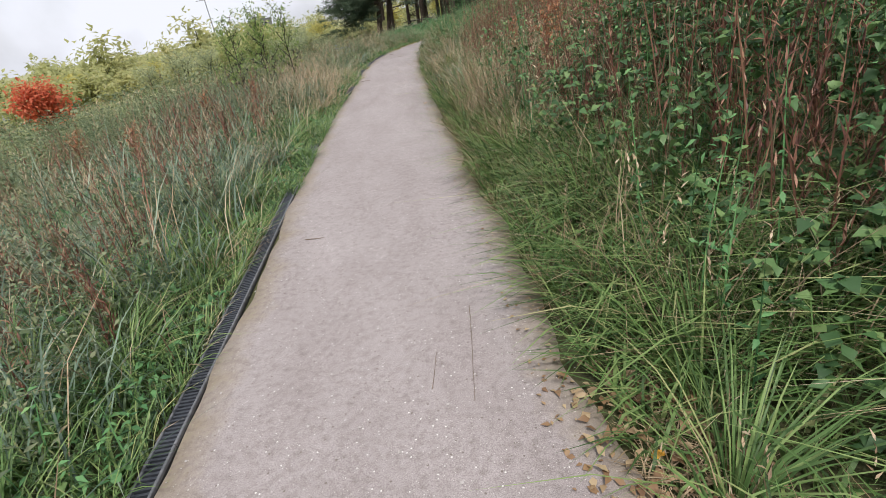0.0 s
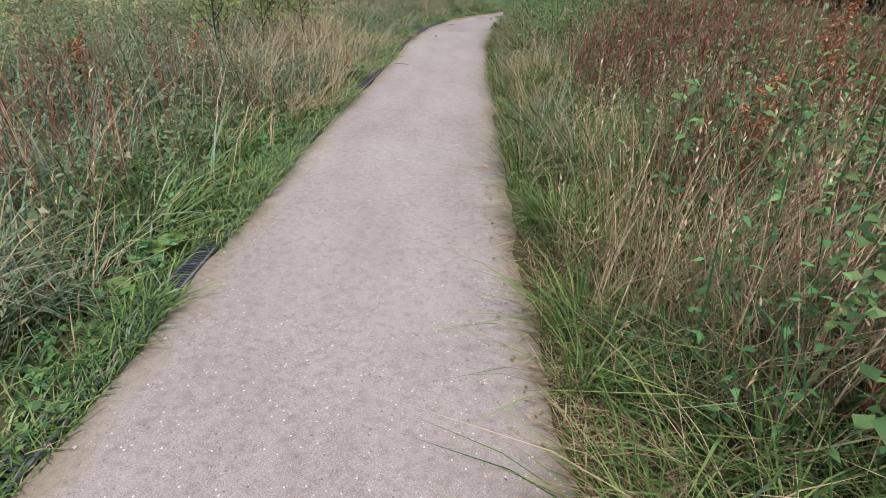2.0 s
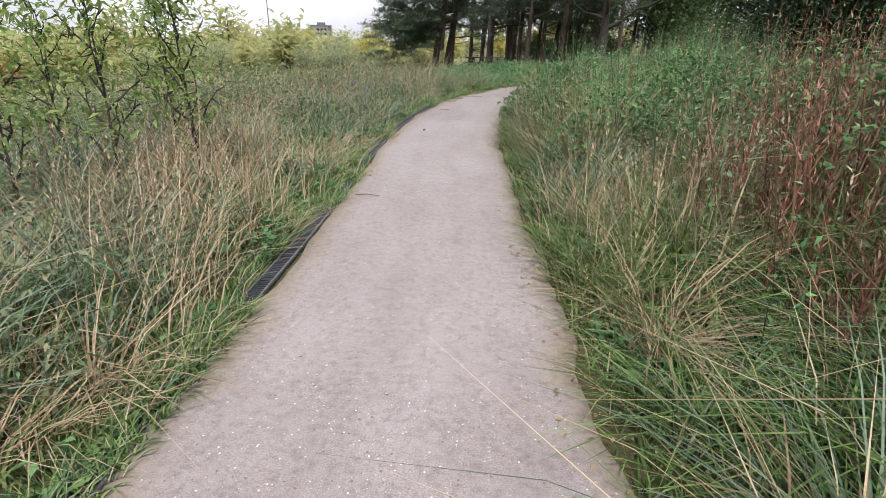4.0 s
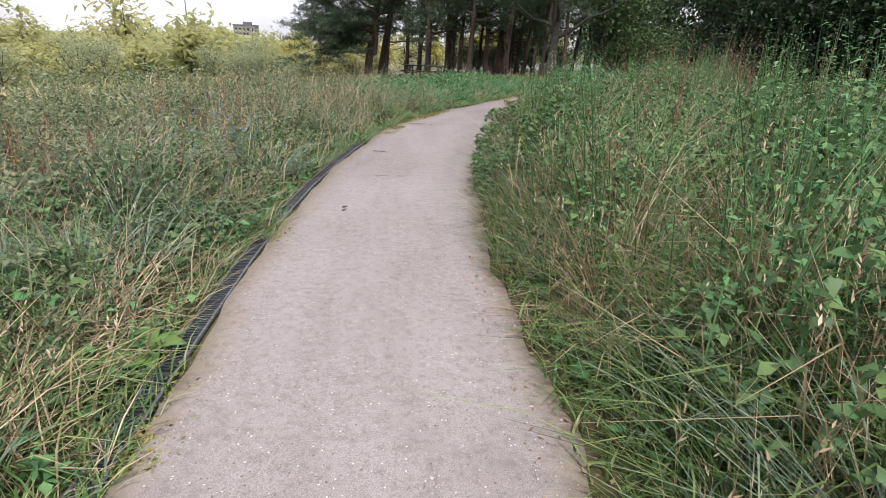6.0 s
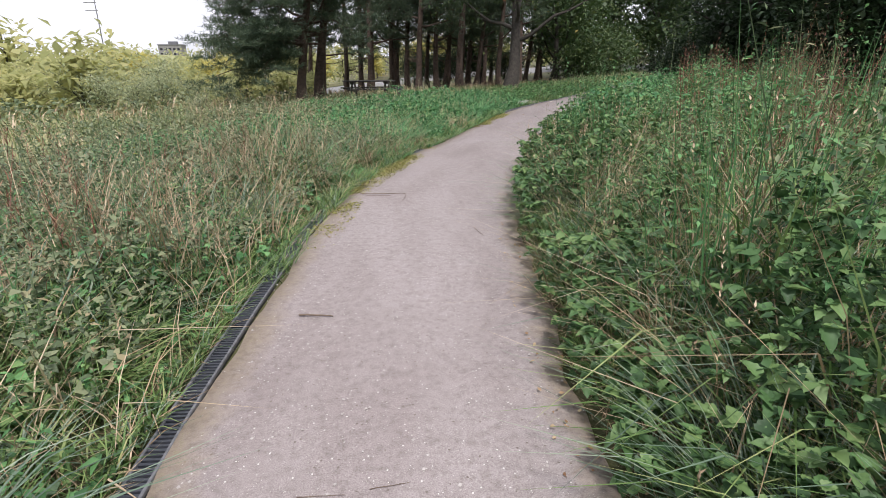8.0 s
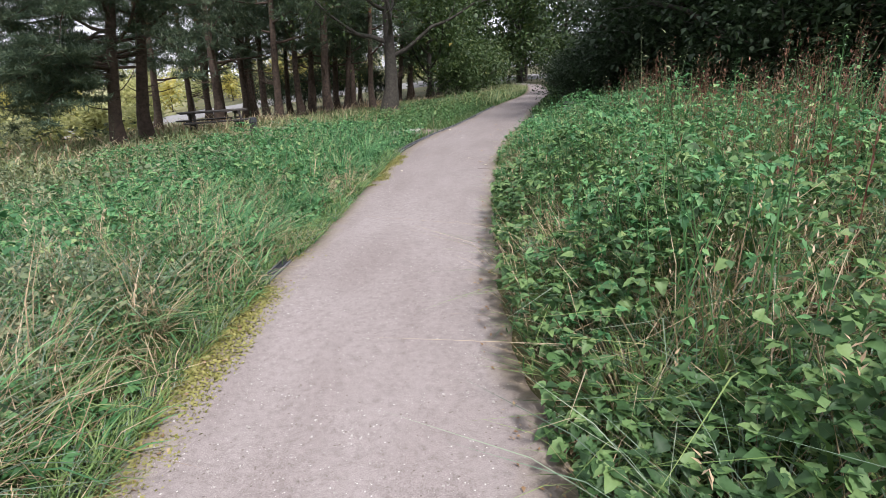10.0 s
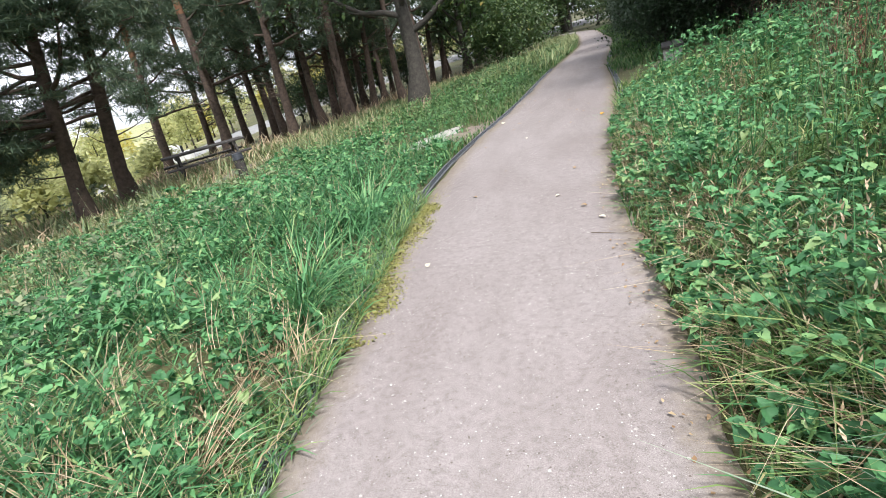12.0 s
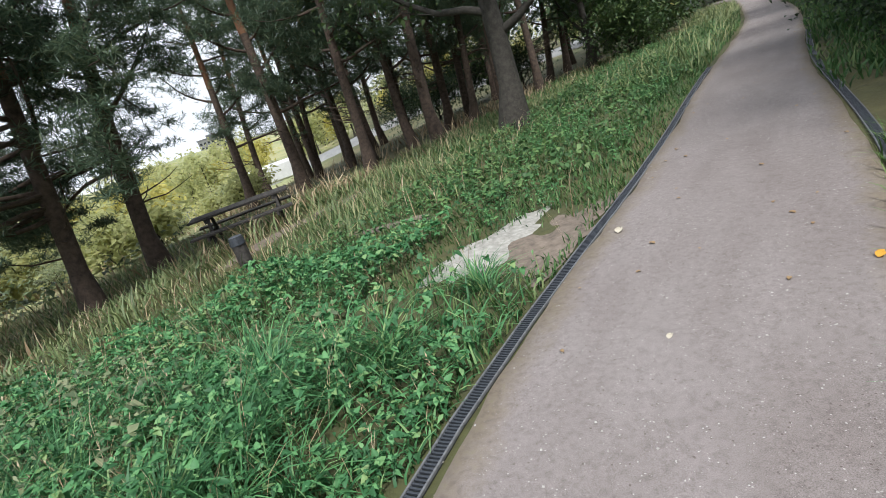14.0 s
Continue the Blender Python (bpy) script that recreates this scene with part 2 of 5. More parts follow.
GREY_BARK = plain_material("grey_bark", (0.035, 0.031, 0.026), (0.09, 0.08, 0.067), 11, 0.9, 0.8, 0.03)
IRON = plain_material("black_plastic_grate", (0.022, 0.025, 0.032), (0.07, 0.078, 0.095), 30, 0.5, 0.3, 0.002)
RIM = plain_material("dusty_grey_rim", (0.08, 0.085, 0.095), (0.22, 0.225, 0.235), 22, 0.7, 0.3, 0.002)
CONCRETE = plain_material("worn_pale_slab", (0.25, 0.24, 0.21), (0.52, 0.5, 0.46), 14, 0.9, 0.5, 0.01)
OLD_WOOD = plain_material("weathered_wood", (0.025, 0.022, 0.02), (0.085, 0.075, 0.068), 14, 0.85, 0.6, 0.005)
STICK = plain_material("twig_bark", (0.1, 0.07, 0.05), (0.26, 0.2, 0.15), 20, 0.9, 0.5, 0.003)
STONE = plain_material("pebble", (0.3, 0.27, 0.25), (0.55, 0.52, 0.49), 25, 0.8, 0.4, 0.002)
MOSS = leaf_material("moss", [(0.0, (0.17, 0.18, 0.045)), (1.0, (0.33, 0.3, 0.1))], patch=1.2, through=0.1)
EARTH = plain_material("trodden_earth", (0.12, 0.095, 0.075), (0.28, 0.225, 0.18), 12, 0.95, 0.6, 0.01, world_space=True)

# ---- the lie of the land ----
LINE_Y = np.array([-12, -4, 0, 2.7, 4.6, 9, 11.5, 13, 16, 17.5, 19.4, 20.2, 22, 23.2, 24.2, 25, 26.5, 28, 29.4, 31, 33, 34.8, 38, 42, 45, 49, 52, 55, 60, 66, 70, 75])
LINE_X = np.array([1.9, 1.2, 0.87, 0.7, 0.52, 0.22, 0.14, 0.07, -0.06, 0.0, 0.24, 0.37, 0.74, 1.13, 1.66, 2.14, 2.86, 3.64, 4.40, 5.43, 7.0, 8.3, 10.45, 13.5, 15.75, 18.5, 20.4, 22.3, 25.4, 29.0, 30.6, 31.6])
HALF_Y = np.array([-12, 5, 9, 12, 14, 16, 18, 20, 22, 23.3, 25, 29, 31, 33, 36, 38, 45, 60])
HALF_W = np.array([0.86, 0.86, 0.87, 0.8, 0.8, 0.81, 0.82, 0.88, 0.94, 0.92, 0.86, 0.97, 1.06, 1.0, 0.88, 0.82, 0.78, 0.78])


def eased(y, ys, xs):
    """A line through the given places, its corners rounded off."""
    y = np.asarray(y, float)
    return sum(w * np.interp(y + o, ys, xs) for o, w in ((-1.4, 0.15), (-0.7, 0.22), (0, 0.26), (0.7, 0.22), (1.4, 0.15)))


def middle(y):
    return eased(y, LINE_Y, LINE_X)


def half(y):
    return eased(y, HALF_Y, HALF_W)


def slant(y):
    return np.sqrt(1 + ((middle(np.asarray(y) + 0.3) - middle(np.asarray(y) - 0.3)) / 0.6) ** 2)


def beside(x, y):
    """How far a place lies from the path's middle, to the right."""
    return (np.asarray(x) - middle(y)) / slant(y)


def place_beside(y, d):
    return middle(y) + d * slant(y)


def smooth(a, b, v):
    t = np.clip((np.asarray(v, float) - a) / (b - a), 0, 1)
    return t * t * (3 - 2 * t)


def bumps(x, y):
    return 0.5 * np.sin(0.83 * x + 1.1 * np.sin(0.41 * y)) * np.sin(0.67 * y + 0.5) + 0.3 * np.sin(2.1 * x + 0.6) * np.sin(1.7 * y + 2.0 * np.sin(0.9 * x))


def dip(y):
    """The path sinks a little before it runs out of sight."""
    return -0.35 * smooth(40, 60, y)


def land(x, y):
    """The height of the ground."""
    x, y = np.asarray(x, float), np.asarray(y, float)
    d = beside(x, y)
    w = half(y)
    right = np.clip(d - w, 0, None)
    left = np.clip(-d - w, 0, None)
    bank = 0.34 * smooth(0.2, 2.6, right) * (1 - 0.85 * smooth(24, 31, y)) + 0.5 * smooth(6, 30, right)
    fall = -0.06 * smooth(0.0, 0.6, left) - 1.0 * smooth(1.2, 12, left) * (1 - 0.6 * smooth(26, 36, y)) - 3.6 * smooth(9, 55, left)
    rise = 6.5 * np.exp(-(((x + 62) / 34) ** 2 + ((y - 195) / 40) ** 2))
    rough = bumps(x, y) * 0.07 * smooth(0.2, 2.0, right + left)
    return bank + fall + rise + rough + dip(y)


def mesh_from(name, verts, faces, mats=(), smooth_faces=True):
    """faces: an (n, k) array of corners."""
    me = bpy.data.meshes.new(name)
    verts = np.asarray(verts, np.float32).reshape(-1, 3)
    groups = faces if isinstance(faces, (list, tuple)) else [faces]
    groups = [np.asarray(f, np.int32) for f in groups if len(f)]
    loops = np.concatenate([f.ravel() for f in groups])
    counts = np.concatenate([np.full(len(f), f.shape[1], np.int32) for f in groups])
    starts = np.concatenate([[0], np.cumsum(counts)[:-1]]).astype(np.int32)
    me.vertices.add(len(verts))
    me.vertices.foreach_set("co", verts.ravel())
    me.loops.add(len(loops))
    me.loops.foreach_set("vertex_index", loops)
    me.polygons.add(len(counts))
    me.polygons.foreach_set("loop_start", starts)
    me.polygons.foreach_set("use_smooth", np.full(len(counts), smooth_faces))
    me.update(calc_edges=True)
    for m in mats:
        me.materials.append(m)
    return me


def part(name, me, parent, label="", at=None):
    """One mesh object under a thing or a part."""
    ob = new(name, me)
    ob.parent = parent
    if at is not None:
        ob.matrix_basis = at
    if label:
        ob["label"] = label
    return ob


def grid_mesh(name, xs, ys, height, mat):
    gx, gy = np.meshgrid(xs, ys)
    z = height(gx, gy)
    i = np.arange(len(ys) - 1)[:, None] * len(xs) + np.arange(len(xs) - 1)[None]
    f = np.stack([i, i + 1, i + 1 + len(xs), i + len(xs)], -1).reshape(-1, 4)
    return mesh_from(name, np.stack([gx, gy, z], -1), f, [mat])


near_x = np.concatenate([np.linspace(-900, -160, 22)[:-1], np.linspace(-160, -16, 48)[:-1], np.arange(-16, 26, 0.5), np.linspace(26, 120, 36)[1:], np.linspace(120, 900, 20)[1:]])
near_y = np.concatenate([np.linspace(-500, -20, 24)[:-1], np.arange(-20, 62, 0.6), np.linspace(62, 200, 40)[1:], np.linspace(200, 1200, 26)[1:]])
ground = new("ground", grid_mesh("ground", near_x, near_y, lambda x, y: land(x, y) - 0.03 * smooth(0.25, -0.1, np.abs(beside(x, y)) - half(y)), SOIL))
tagged(ground, "rough meadow soil falling away beside the path", "ground", kind="structure")


# the path: a crowned strip of rolled gravel with ragged edges
def ragged(y, seed):
    return 0.05 * np.sin(2.3 * y + seed) + 0.04 * np.sin(5.9 * y + 2 * seed) + 0.025 * np.sin(13.7 * y + 3 * seed)


py = np.concatenate([np.arange(-12, 48, 0.12), np.arange(48, 74, 0.4)])
across = np.concatenate([[-1.0], np.linspace(-0.97, 0.97, 15), [1.0]])
rows_x, rows_y, rows_z = [], [], []
w = half(py)
tang = np.stack([middle(py + 0.3) - middle(py - 0.3), np.full_like(py, 0.6)], -1)
tang /= np.linalg.norm(tang, axis=1)[:, None]
for a in across:
    off = a * w + (np.sign(a) * ragged(py, 1.0 if a > 0 else 4.0) * (np.where(py < 31, 0.55, 0.15) if a > 0 else 0.3)) * abs(a) ** 3
    rows_x.append(middle(py) + off * tang[:, 1])
    rows_y.append(py - off * tang[:, 0])
    rows_z.append(dip(py) + 0.012 * (1 - a * a) + np.where(abs(a) == 1.0, -0.045, 0.004) + 0.004 * np.sin(3.1 * py + 5 * a))
pv = np.stack([np.array(rows_x).T, np.array(rows_y).T, np.array(rows_z).T], -1)
i = np.arange(len(py) - 1)[:, None] * len(across) + np.arange(len(across) - 1)[None]
pf = np.stack([i, i + 1, i + 1 + len(across), i + len(across)], -1).reshape(-1, 4)
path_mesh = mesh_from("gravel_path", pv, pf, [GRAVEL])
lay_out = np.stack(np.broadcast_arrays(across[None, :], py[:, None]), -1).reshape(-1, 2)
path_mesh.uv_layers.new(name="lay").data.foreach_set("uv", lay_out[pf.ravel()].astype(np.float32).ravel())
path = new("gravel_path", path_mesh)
tagged(path, "pale grey-beige rolled gravel footpath with ragged edges", "path", kind="structure")

# ---- meadow ----
rng = np.random.default_rng(7)


def unit(v):
    return v / np.maximum(np.linalg.norm(v, axis=-1, keepdims=True), 1e-9)


def blades(base, height, width, lean, droop=0.4, wander=None, light=False):
    """Blades of grass, each a bent, tapering ribbon of three or five triangles."""
    n = len(base)
    az = rng.uniform(0, 2 * np.pi, n) if wander is None else wander
    out = np.stack([np.cos(az), np.sin(az), np.zeros(n)], -1)
    side = np.stack([-np.sin(az + 0.5), np.cos(az + 0.5), np.zeros(n)], -1)
    up = np.array([0, 0, 1.0])
    verts = []
    for t, k in ((0, 0.8), (0.55, 0.95), (1.0, 0)) if light else ((0, 0.8), (0.38, 1.0), (0.72, 0.7), (1.0, 0)):
        reach = (lean * t + droop * t ** 2.6)[:, None] * height[:, None]
        rise = (t - 0.35 * droop * t ** 3)[:, None] * height[:, None] if isinstance(droop, np.ndarray) else (t - 0.35 * droop * t ** 3) * height[:, None]
        mid = base + out * reach + up * rise
        if k:
            verts += [mid - side * (width * k)[:, None], mid + side * (width * k)[:, None]]
        else:
            verts.append(mid)
    v = np.stack(verts, 1)
    if light:
        i = np.arange(n)[:, None] * 5
        return v.reshape(-1, 3), i + [0, 1, 3, 2], i + [2, 3, 4]
    i = np.arange(n)[:, None] * 7
    quads = np.concatenate([i + [0, 1, 3, 2], i + [2, 3, 5, 4]])
    return v.reshape(-1, 3), quads, i + [4, 5, 6]


def leaves(at, length, width, direction, tilt, simple=False):
    """Pointed leaves, folded along a bent midrib; simple ones are one kite each."""
    n = len(at)
    out = np.stack([np.cos(direction) * np.cos(tilt), np.sin(direction) * np.cos(tilt), np.sin(tilt)], -1)
    side = unit(np.stack([-np.sin(direction), np.cos(direction), rng.normal(0, 0.35, n)], -1))
    nor = np.cross(out, side)
    L, W = length[:, None], width[:, None]
    a, m, tip = at, at + out * L * 0.5 + nor * L * 0.06, at + out * L - nor * L * 0.1
    p, q = at + out * L * 0.36 + side * W + nor * W * 0.35, at + out * L * 0.36 - side * W + nor * W * 0.35
    if simple:
        return np.stack([a, p, tip, q], 1).reshape(-1, 3), np.arange(n)[:, None] * 4 + [0, 1, 2, 3]
    v = np.stack([a, p, tip, q, m], 1).reshape(-1, 3)
    i = np.arange(n)[:, None] * 5
    return v, np.concatenate([i + [0, 4, 1], i + [1, 4, 2], i + [2, 4, 3], i + [3, 4, 0]])


OUTLINE = ((0.0, 0.1), (-0.06, 0.42), (0.14, 0.62), (0.2, 0.5), (0.42, 0.56), (0.5, 0.4), (0.72, 0.3))


def broad_leaves(at, length, direction, tilt, width=0.68):
    """Heart-shaped, toothed leaves, folded along the midrib and drooping at the tip."""
    n = len(at)
    out = np.stack([np.cos(direction) * np.cos(tilt), np.sin(direction) * np.cos(tilt), np.sin(tilt)], -1)
    side = unit(np.stack([-np.sin(direction), np.cos(direction), rng.normal(0, 0.3, n)], -1))
    nor = np.cross(out, side)
    L, W = length[:, None], (length * width)[:, None]
    rows_ = [at + out * L * 0.38 - nor * L * 0.05]
    for s in (1, -1):
        for u, v in OUTLINE if s > 0 else OUTLINE[::-1]:
            rows_.append(at + out * L * u + side * W * v * s + nor * L * (0.22 * v - 0.14 * u * u))
        if s > 0:
            rows_.append(at + out * L - nor * L * 0.2)
    v = np.stack(rows_, 1)
    k = v.shape[1]
    i = np.arange(n)[:, None] * k
    return v.reshape(-1, 3), np.concatenate([i + [0, j, j + 1] for j in range(1, k - 1)] + [i + [0, k - 1, 1]])


class Heap:
    """Gathers many small pieces into one mesh."""

    def __init__(self):
        self.v, self.f, self.n, self.m = [], {3: [], 4: []}, 0, {3: [], 4: []}

    def add(self, v, *faces, slot=0):
        for f in faces:
            self.f[f.shape[1]].append(f + self.n)
            self.m[f.shape[1]].append(np.full(len(f), slot, np.int32))
        self.v.append(v)
        self.n += len(v)

    def mesh(self, name, mats):
        groups = [np.concatenate(self.f[k]) for k in (3, 4) if self.f[k]]
        me = mesh_from(name, np.concatenate(self.v), groups, mats)
        me.polygons.foreach_set("material_index", np.concatenate([np.concatenate(self.m[k]) for k in (3, 4) if self.m[k]]))
        return me


# bare places: middle, half lengths, turn
BARE = [(5.15, 33.75, 1.0, 0.45, 0.72), (5.42, 33.5, 0.95, 0.5, 0.74), (1.9, 39.6, 2.3, 0.6, 0.8), (3.9, 36.3, 0.9, 0.2, -0.6), (10.5, 34.1, 1.2, 0.6, 0.95)]
# how free of growth the drain lies along the path
SHOW_Y = np.array([-3, 4.6, 4.9, 6.2, 6.3, 6.6, 6.8, 8.0, 8.2, 9.0, 9.2, 10.5, 10.7, 12.2, 12.4, 12.8, 13.0, 13.3, 14.2, 15.6, 15.9, 16.5, 19.6, 20.0, 20.3, 21.3, 21.6, 24.2, 24.4, 24.7, 24.9, 29.7, 30.1, 45])
SHOW = np.array([1, 1, 0, 0, 1, 1, 0, 0, 0.6, 0.6, 0, 0, 1, 1, 0.3, 0.3, 1, 0.4, 1, 1, 0.6, 1, 1, 0.4, 0.8, 0.7, 0, 0, 1, 1, 0, 0, 1, 1])


def swell(x, y):
    """How much taller or lower the growth stands from clump to clump."""
    return 1 + 0.36 * np.sin(1.9 * x + 1.3 * np.sin(1.1 * y)) * np.sin(1.6 * y + 0.9 * np.sin(1.3 * x)) + 0.22 * np.sin(4.3 * x + y) * np.sin(3.9 * y - 0.5 * x)


def strip(n, y0, y1, d0, d1, side, bias=1.0):
    """Places beside the path, between two distances from its edge; bias above 1 crowds them near the edge."""
    y = rng.uniform(y0, y1, n)
    d = half(y) + d0 + (d1 - d0) * rng.uniform(0, 1, n) ** bias
    x = place_beside(y, side * d)
    b, d = np.stack([x, y, land(x, y)], -1), d - half(y)
    open_ = np.ones(n, bool)
    for cx, cy, rx_, ry_, turn in BARE:
        px, py_ = x - cx, y - cy
        u, v = px * np.cos(turn) + py_ * np.sin(turn), -px * np.sin(turn) + py_ * np.cos(turn)
        open_ &= (u / rx_) ** 2 + (v / ry_) ** 2 > rng.uniform(0.15, 1.1, n)
    if side < 0:
        grown = np.interp(y, SHOW_Y, SHOW)
        open_ &= (d > 0.115) | (rng.uniform(0, 1, n) > grown)
    return b[open_], d[open_]


def clumped(base, cell=0.5, keep=0.55, seed=0.0):
    """Thins places out in patches."""
    x, y = base[:, 0] / cell, base[:, 1] / cell
    v = np.sin(1.7 * x + 2.1 * np.sin(0.8 * y + seed)) * np.sin(1.9 * y + 1.3 * np.sin(1.1 * x + 2 * seed)) + 0.5 * np.sin(3.7 * x + seed) * np.sin(4.1 * y)
    return (v + rng.normal(0, 0.35, len(v))) > np.quantile(v, 1 - keep)


def grass(heap, n, y0, y1, d0, d1, side, height, width, slot=0, lean=0.25, droop=0.45, bias=1.0, keep=1.0, cell=0.5, seed=0.0, edge=0.5, path_lean=0.0, light=True):
    b, d = strip(n, y0, y1, d0, d1, side, bias)
    if keep < 1:
        k = clumped(b, cell, keep, seed)
        b, d = b[k], d[k]
    m = len(b)
    h = height * rng.uniform(0.55, 1.15, m) * (edge + (1 - edge) * smooth(0.0, 0.7, d)) * swell(b[:, 0], b[:, 1])
    az = rng.uniform(0, 2 * np.pi, m)
    if path_lean:
        az = np.where(rng.uniform(0, 1, m) < path_lean, (np.pi if side > 0 else 0) + rng.normal(0, 0.8, m), az)
    heap.add(*blades(b - [0, 0, 0.02], h, width * rng.uniform(0.6, 1.3, m), lean * rng.uniform(0.2, 1.6, m), droop * rng.uniform(0.3, 1.7, m), az, light), slot=slot)
    return b, h, az


def weeds(heap, n, y0, y1, d0, d1, side, height, leaf, slot=0, stem=1, per=16, width=0.42, keep=1.0, cell=0.6, seed=0.0, edge=0.45, bias=1.0, first=0.15, tilt=-0.15, simple=False):
    """Upright leafy weeds: a stem with pairs of pointed leaves up its length."""
    b, d = strip(n, y0, y1, d0, d1, side, bias)
    if keep < 1:
        k = clumped(b, cell, keep, seed)
        b, d = b[k], d[k]
    m = len(b)
    h = height * rng.uniform(0.6, 1.15, m) * (edge + (1 - edge) * smooth(0.0, 0.8, d)) * swell(b[:, 0] + 0.2 * np.sin(seed), b[:, 1])
    az, lean = rng.uniform(0, 2 * np.pi, m), rng.uniform(0.02, 0.3, m)
    zero = np.zeros(m)
    heap.add(*blades(b, h, np.full(m, 0.004), lean, zero + 0.05, az, True), slot=stem)
    t = np.linspace(first, 1.0, per)[None, :] * np.ones((m, 1))
    t = np.clip(t + rng.normal(0, 0.03, t.shape), 0.05, 1)
    at = b[:, None] + np.stack([np.cos(az)[:, None] * lean[:, None] * t * h[:, None], np.sin(az)[:, None] * lean[:, None] * t * h[:, None], t * h[:, None]], -1)
    turn = az[:, None] + np.arange(per)[None] * 2.4 + rng.normal(0, 0.3, t.shape)
    size = leaf * (1.15 - 0.55 * t) * rng.uniform(0.7, 1.25, t.shape)
    at, turn, size = at.reshape(-1, 3), turn.ravel(), size.ravel()
    heap.add(*leaves(at, size, size * width * 0.5, turn, rng.normal(tilt, 0.35, len(at)), simple), slot=slot)


def thicket(heap, n, y0, y1, d0, d1, side, height, leaf, slot=0, keep=1.0, cell=0.8, seed=0.0, edge=0.35, bias=1.0, depth=0.5, simple=False, broad=False):
    """A tangle of leaves, three to a stalk, over a rounded, uneven top."""
    b, d = strip(n, y0, y1, d0, d1, side, bias)
    if keep < 1:
        k = clumped(b, cell, keep, seed)
        b, d = b[k], d[k]
    m = len(b)
    top = height * (edge + (1 - edge) * smooth(0.0, 0.9, d)) * (0.82 + 0.25 * bumps(1.6 * b[:, 0] + seed, 1.6 * b[:, 1])) * swell(b[:, 0], b[:, 1])
    z = top * (1 - depth * rng.uniform(0, 1, m) ** 1.6)
    at = b + np.stack([np.zeros(m), np.zeros(m), np.maximum(z, 0.04)], -1)
    turn = rng.uniform(0, 2 * np.pi, m)
    for k in (-1.1, 0.0, 1.1):
        size = leaf * rng.uniform(0.6, 1.25, m) * (1.15 if k == 0 else 0.9)
        if broad:
            heap.add(*broad_leaves(at, size, turn + k, rng.normal(-0.15, 0.4, m)), slot=slot)
        else:
            heap.add(*leaves(at, size, size * 0.36, turn + k, rng.normal(-0.1, 0.4, m), simple), slot=slot)


def tussocks(heap, count, y0, y1, d0, d1, side, height, width, slot=0, per=60, spread=0.06, lean=0.45, droop=0.9):
    """Clumps of grass, each a fountain of blades from one root, some of them swept to one side."""
    c, d = strip(count, y0, y1, d0, d1, side)
    m = len(c)
    who = np.repeat(np.arange(m), per)
    n = len(who)
    tall = height * rng.uniform(0.55, 1.25, m) * np.clip(0.6 + d, 0.6, 1.0)
    swept = rng.uniform(0, 2 * np.pi, m)
    az = np.where(rng.uniform(0, 1, n) < 0.5, swept[who] + rng.normal(0, 0.7, n), rng.uniform(0, 2 * np.pi, n))
    r = np.abs(rng.normal(0, spread, n))
    b = c[who] + np.stack([np.cos(az) * r, np.sin(az) * r, np.full(n, -0.02)], -1)
    heap.add(*blades(b, tall[who] * rng.uniform(0.55, 1.1, n), width * rng.uniform(0.6, 1.3, n), lean * rng.uniform(0.1, 1.5, n), droop * rng.uniform(0.3, 1.4, n), az), slot=slot)


def heads(heap, b, h, az, every, length, slot, lean=0.45):
    """Feathery seed heads on some of the blades' tips."""
    k = rng.uniform(0, 1, len(b)) < every
    b, h, az = b[k], h[k], az[k]
    m = len(b)
    if not m:
        return
    stem_h = h * 1.05
    heap.add(*blades(b, stem_h, np.full(m, 0.002), np.full(m, lean * 0.75), np.full(m, 0.2), az, True), slot=slot)
    tip = b + np.stack([np.cos(az) * 0.68 * lean * stem_h, np.sin(az) * 0.68 * lean * stem_h, stem_h * 0.8], -1)
    for j in range(7):
        s = length * rng.uniform(0.15, 0.32, m)
        at = tip + np.stack([np.cos(az) * lean * 0.3, np.sin(az) * lean * 0.3, np.ones(m)], -1) * (length * j / 6.5)
        heap.add(*leaves(at, s, s * 0.13, az + rng.uniform(-2.5, 2.5, m), rng.uniform(0.6, 1.4, m), True), slot=slot)


def stuff(name, heap, mats, label, category):
    return tagged(new(name, heap.mesh(name, mats)), label, category, kind="stuff")


R, L = 1, -1

# ---- trees ----
def tube(points, radii, sides=8, wobble=0.0):
    """A bent, tapering round branch or trunk."""
    points = np.asarray(points, float)
    radii = np.asarray(radii, float)
    dirs = unit(np.gradient(points, axis=0))
    ref = np.where(np.abs(dirs[:, 2:3]) > 0.9, [[1.0, 0, 0]], [[0, 0, 1.0]])
    a = unit(np.cross(dirs, ref))
    b = np.cross(dirs, a)
    ang = np.linspace(0, 2 * np.pi, sides, endpoint=False)
    r = radii[:, None] * (1 + wobble * rng.normal(0, 1, (len(points), sides)))
    v = points[:, None] + r[..., None] * (np.cos(ang)[None, :, None] * a[:, None] + np.sin(ang)[None, :, None] * b[:, None])
    k = np.arange(len(points) - 1)[:, None] * sides
    j = np.arange(sides)[None]
    f = np.stack([k + j, k + (j + 1) % sides, k + sides + (j + 1) % sides, k + sides + j], -1).reshape(-1, 4)
    return v.reshape(-1, 3), f


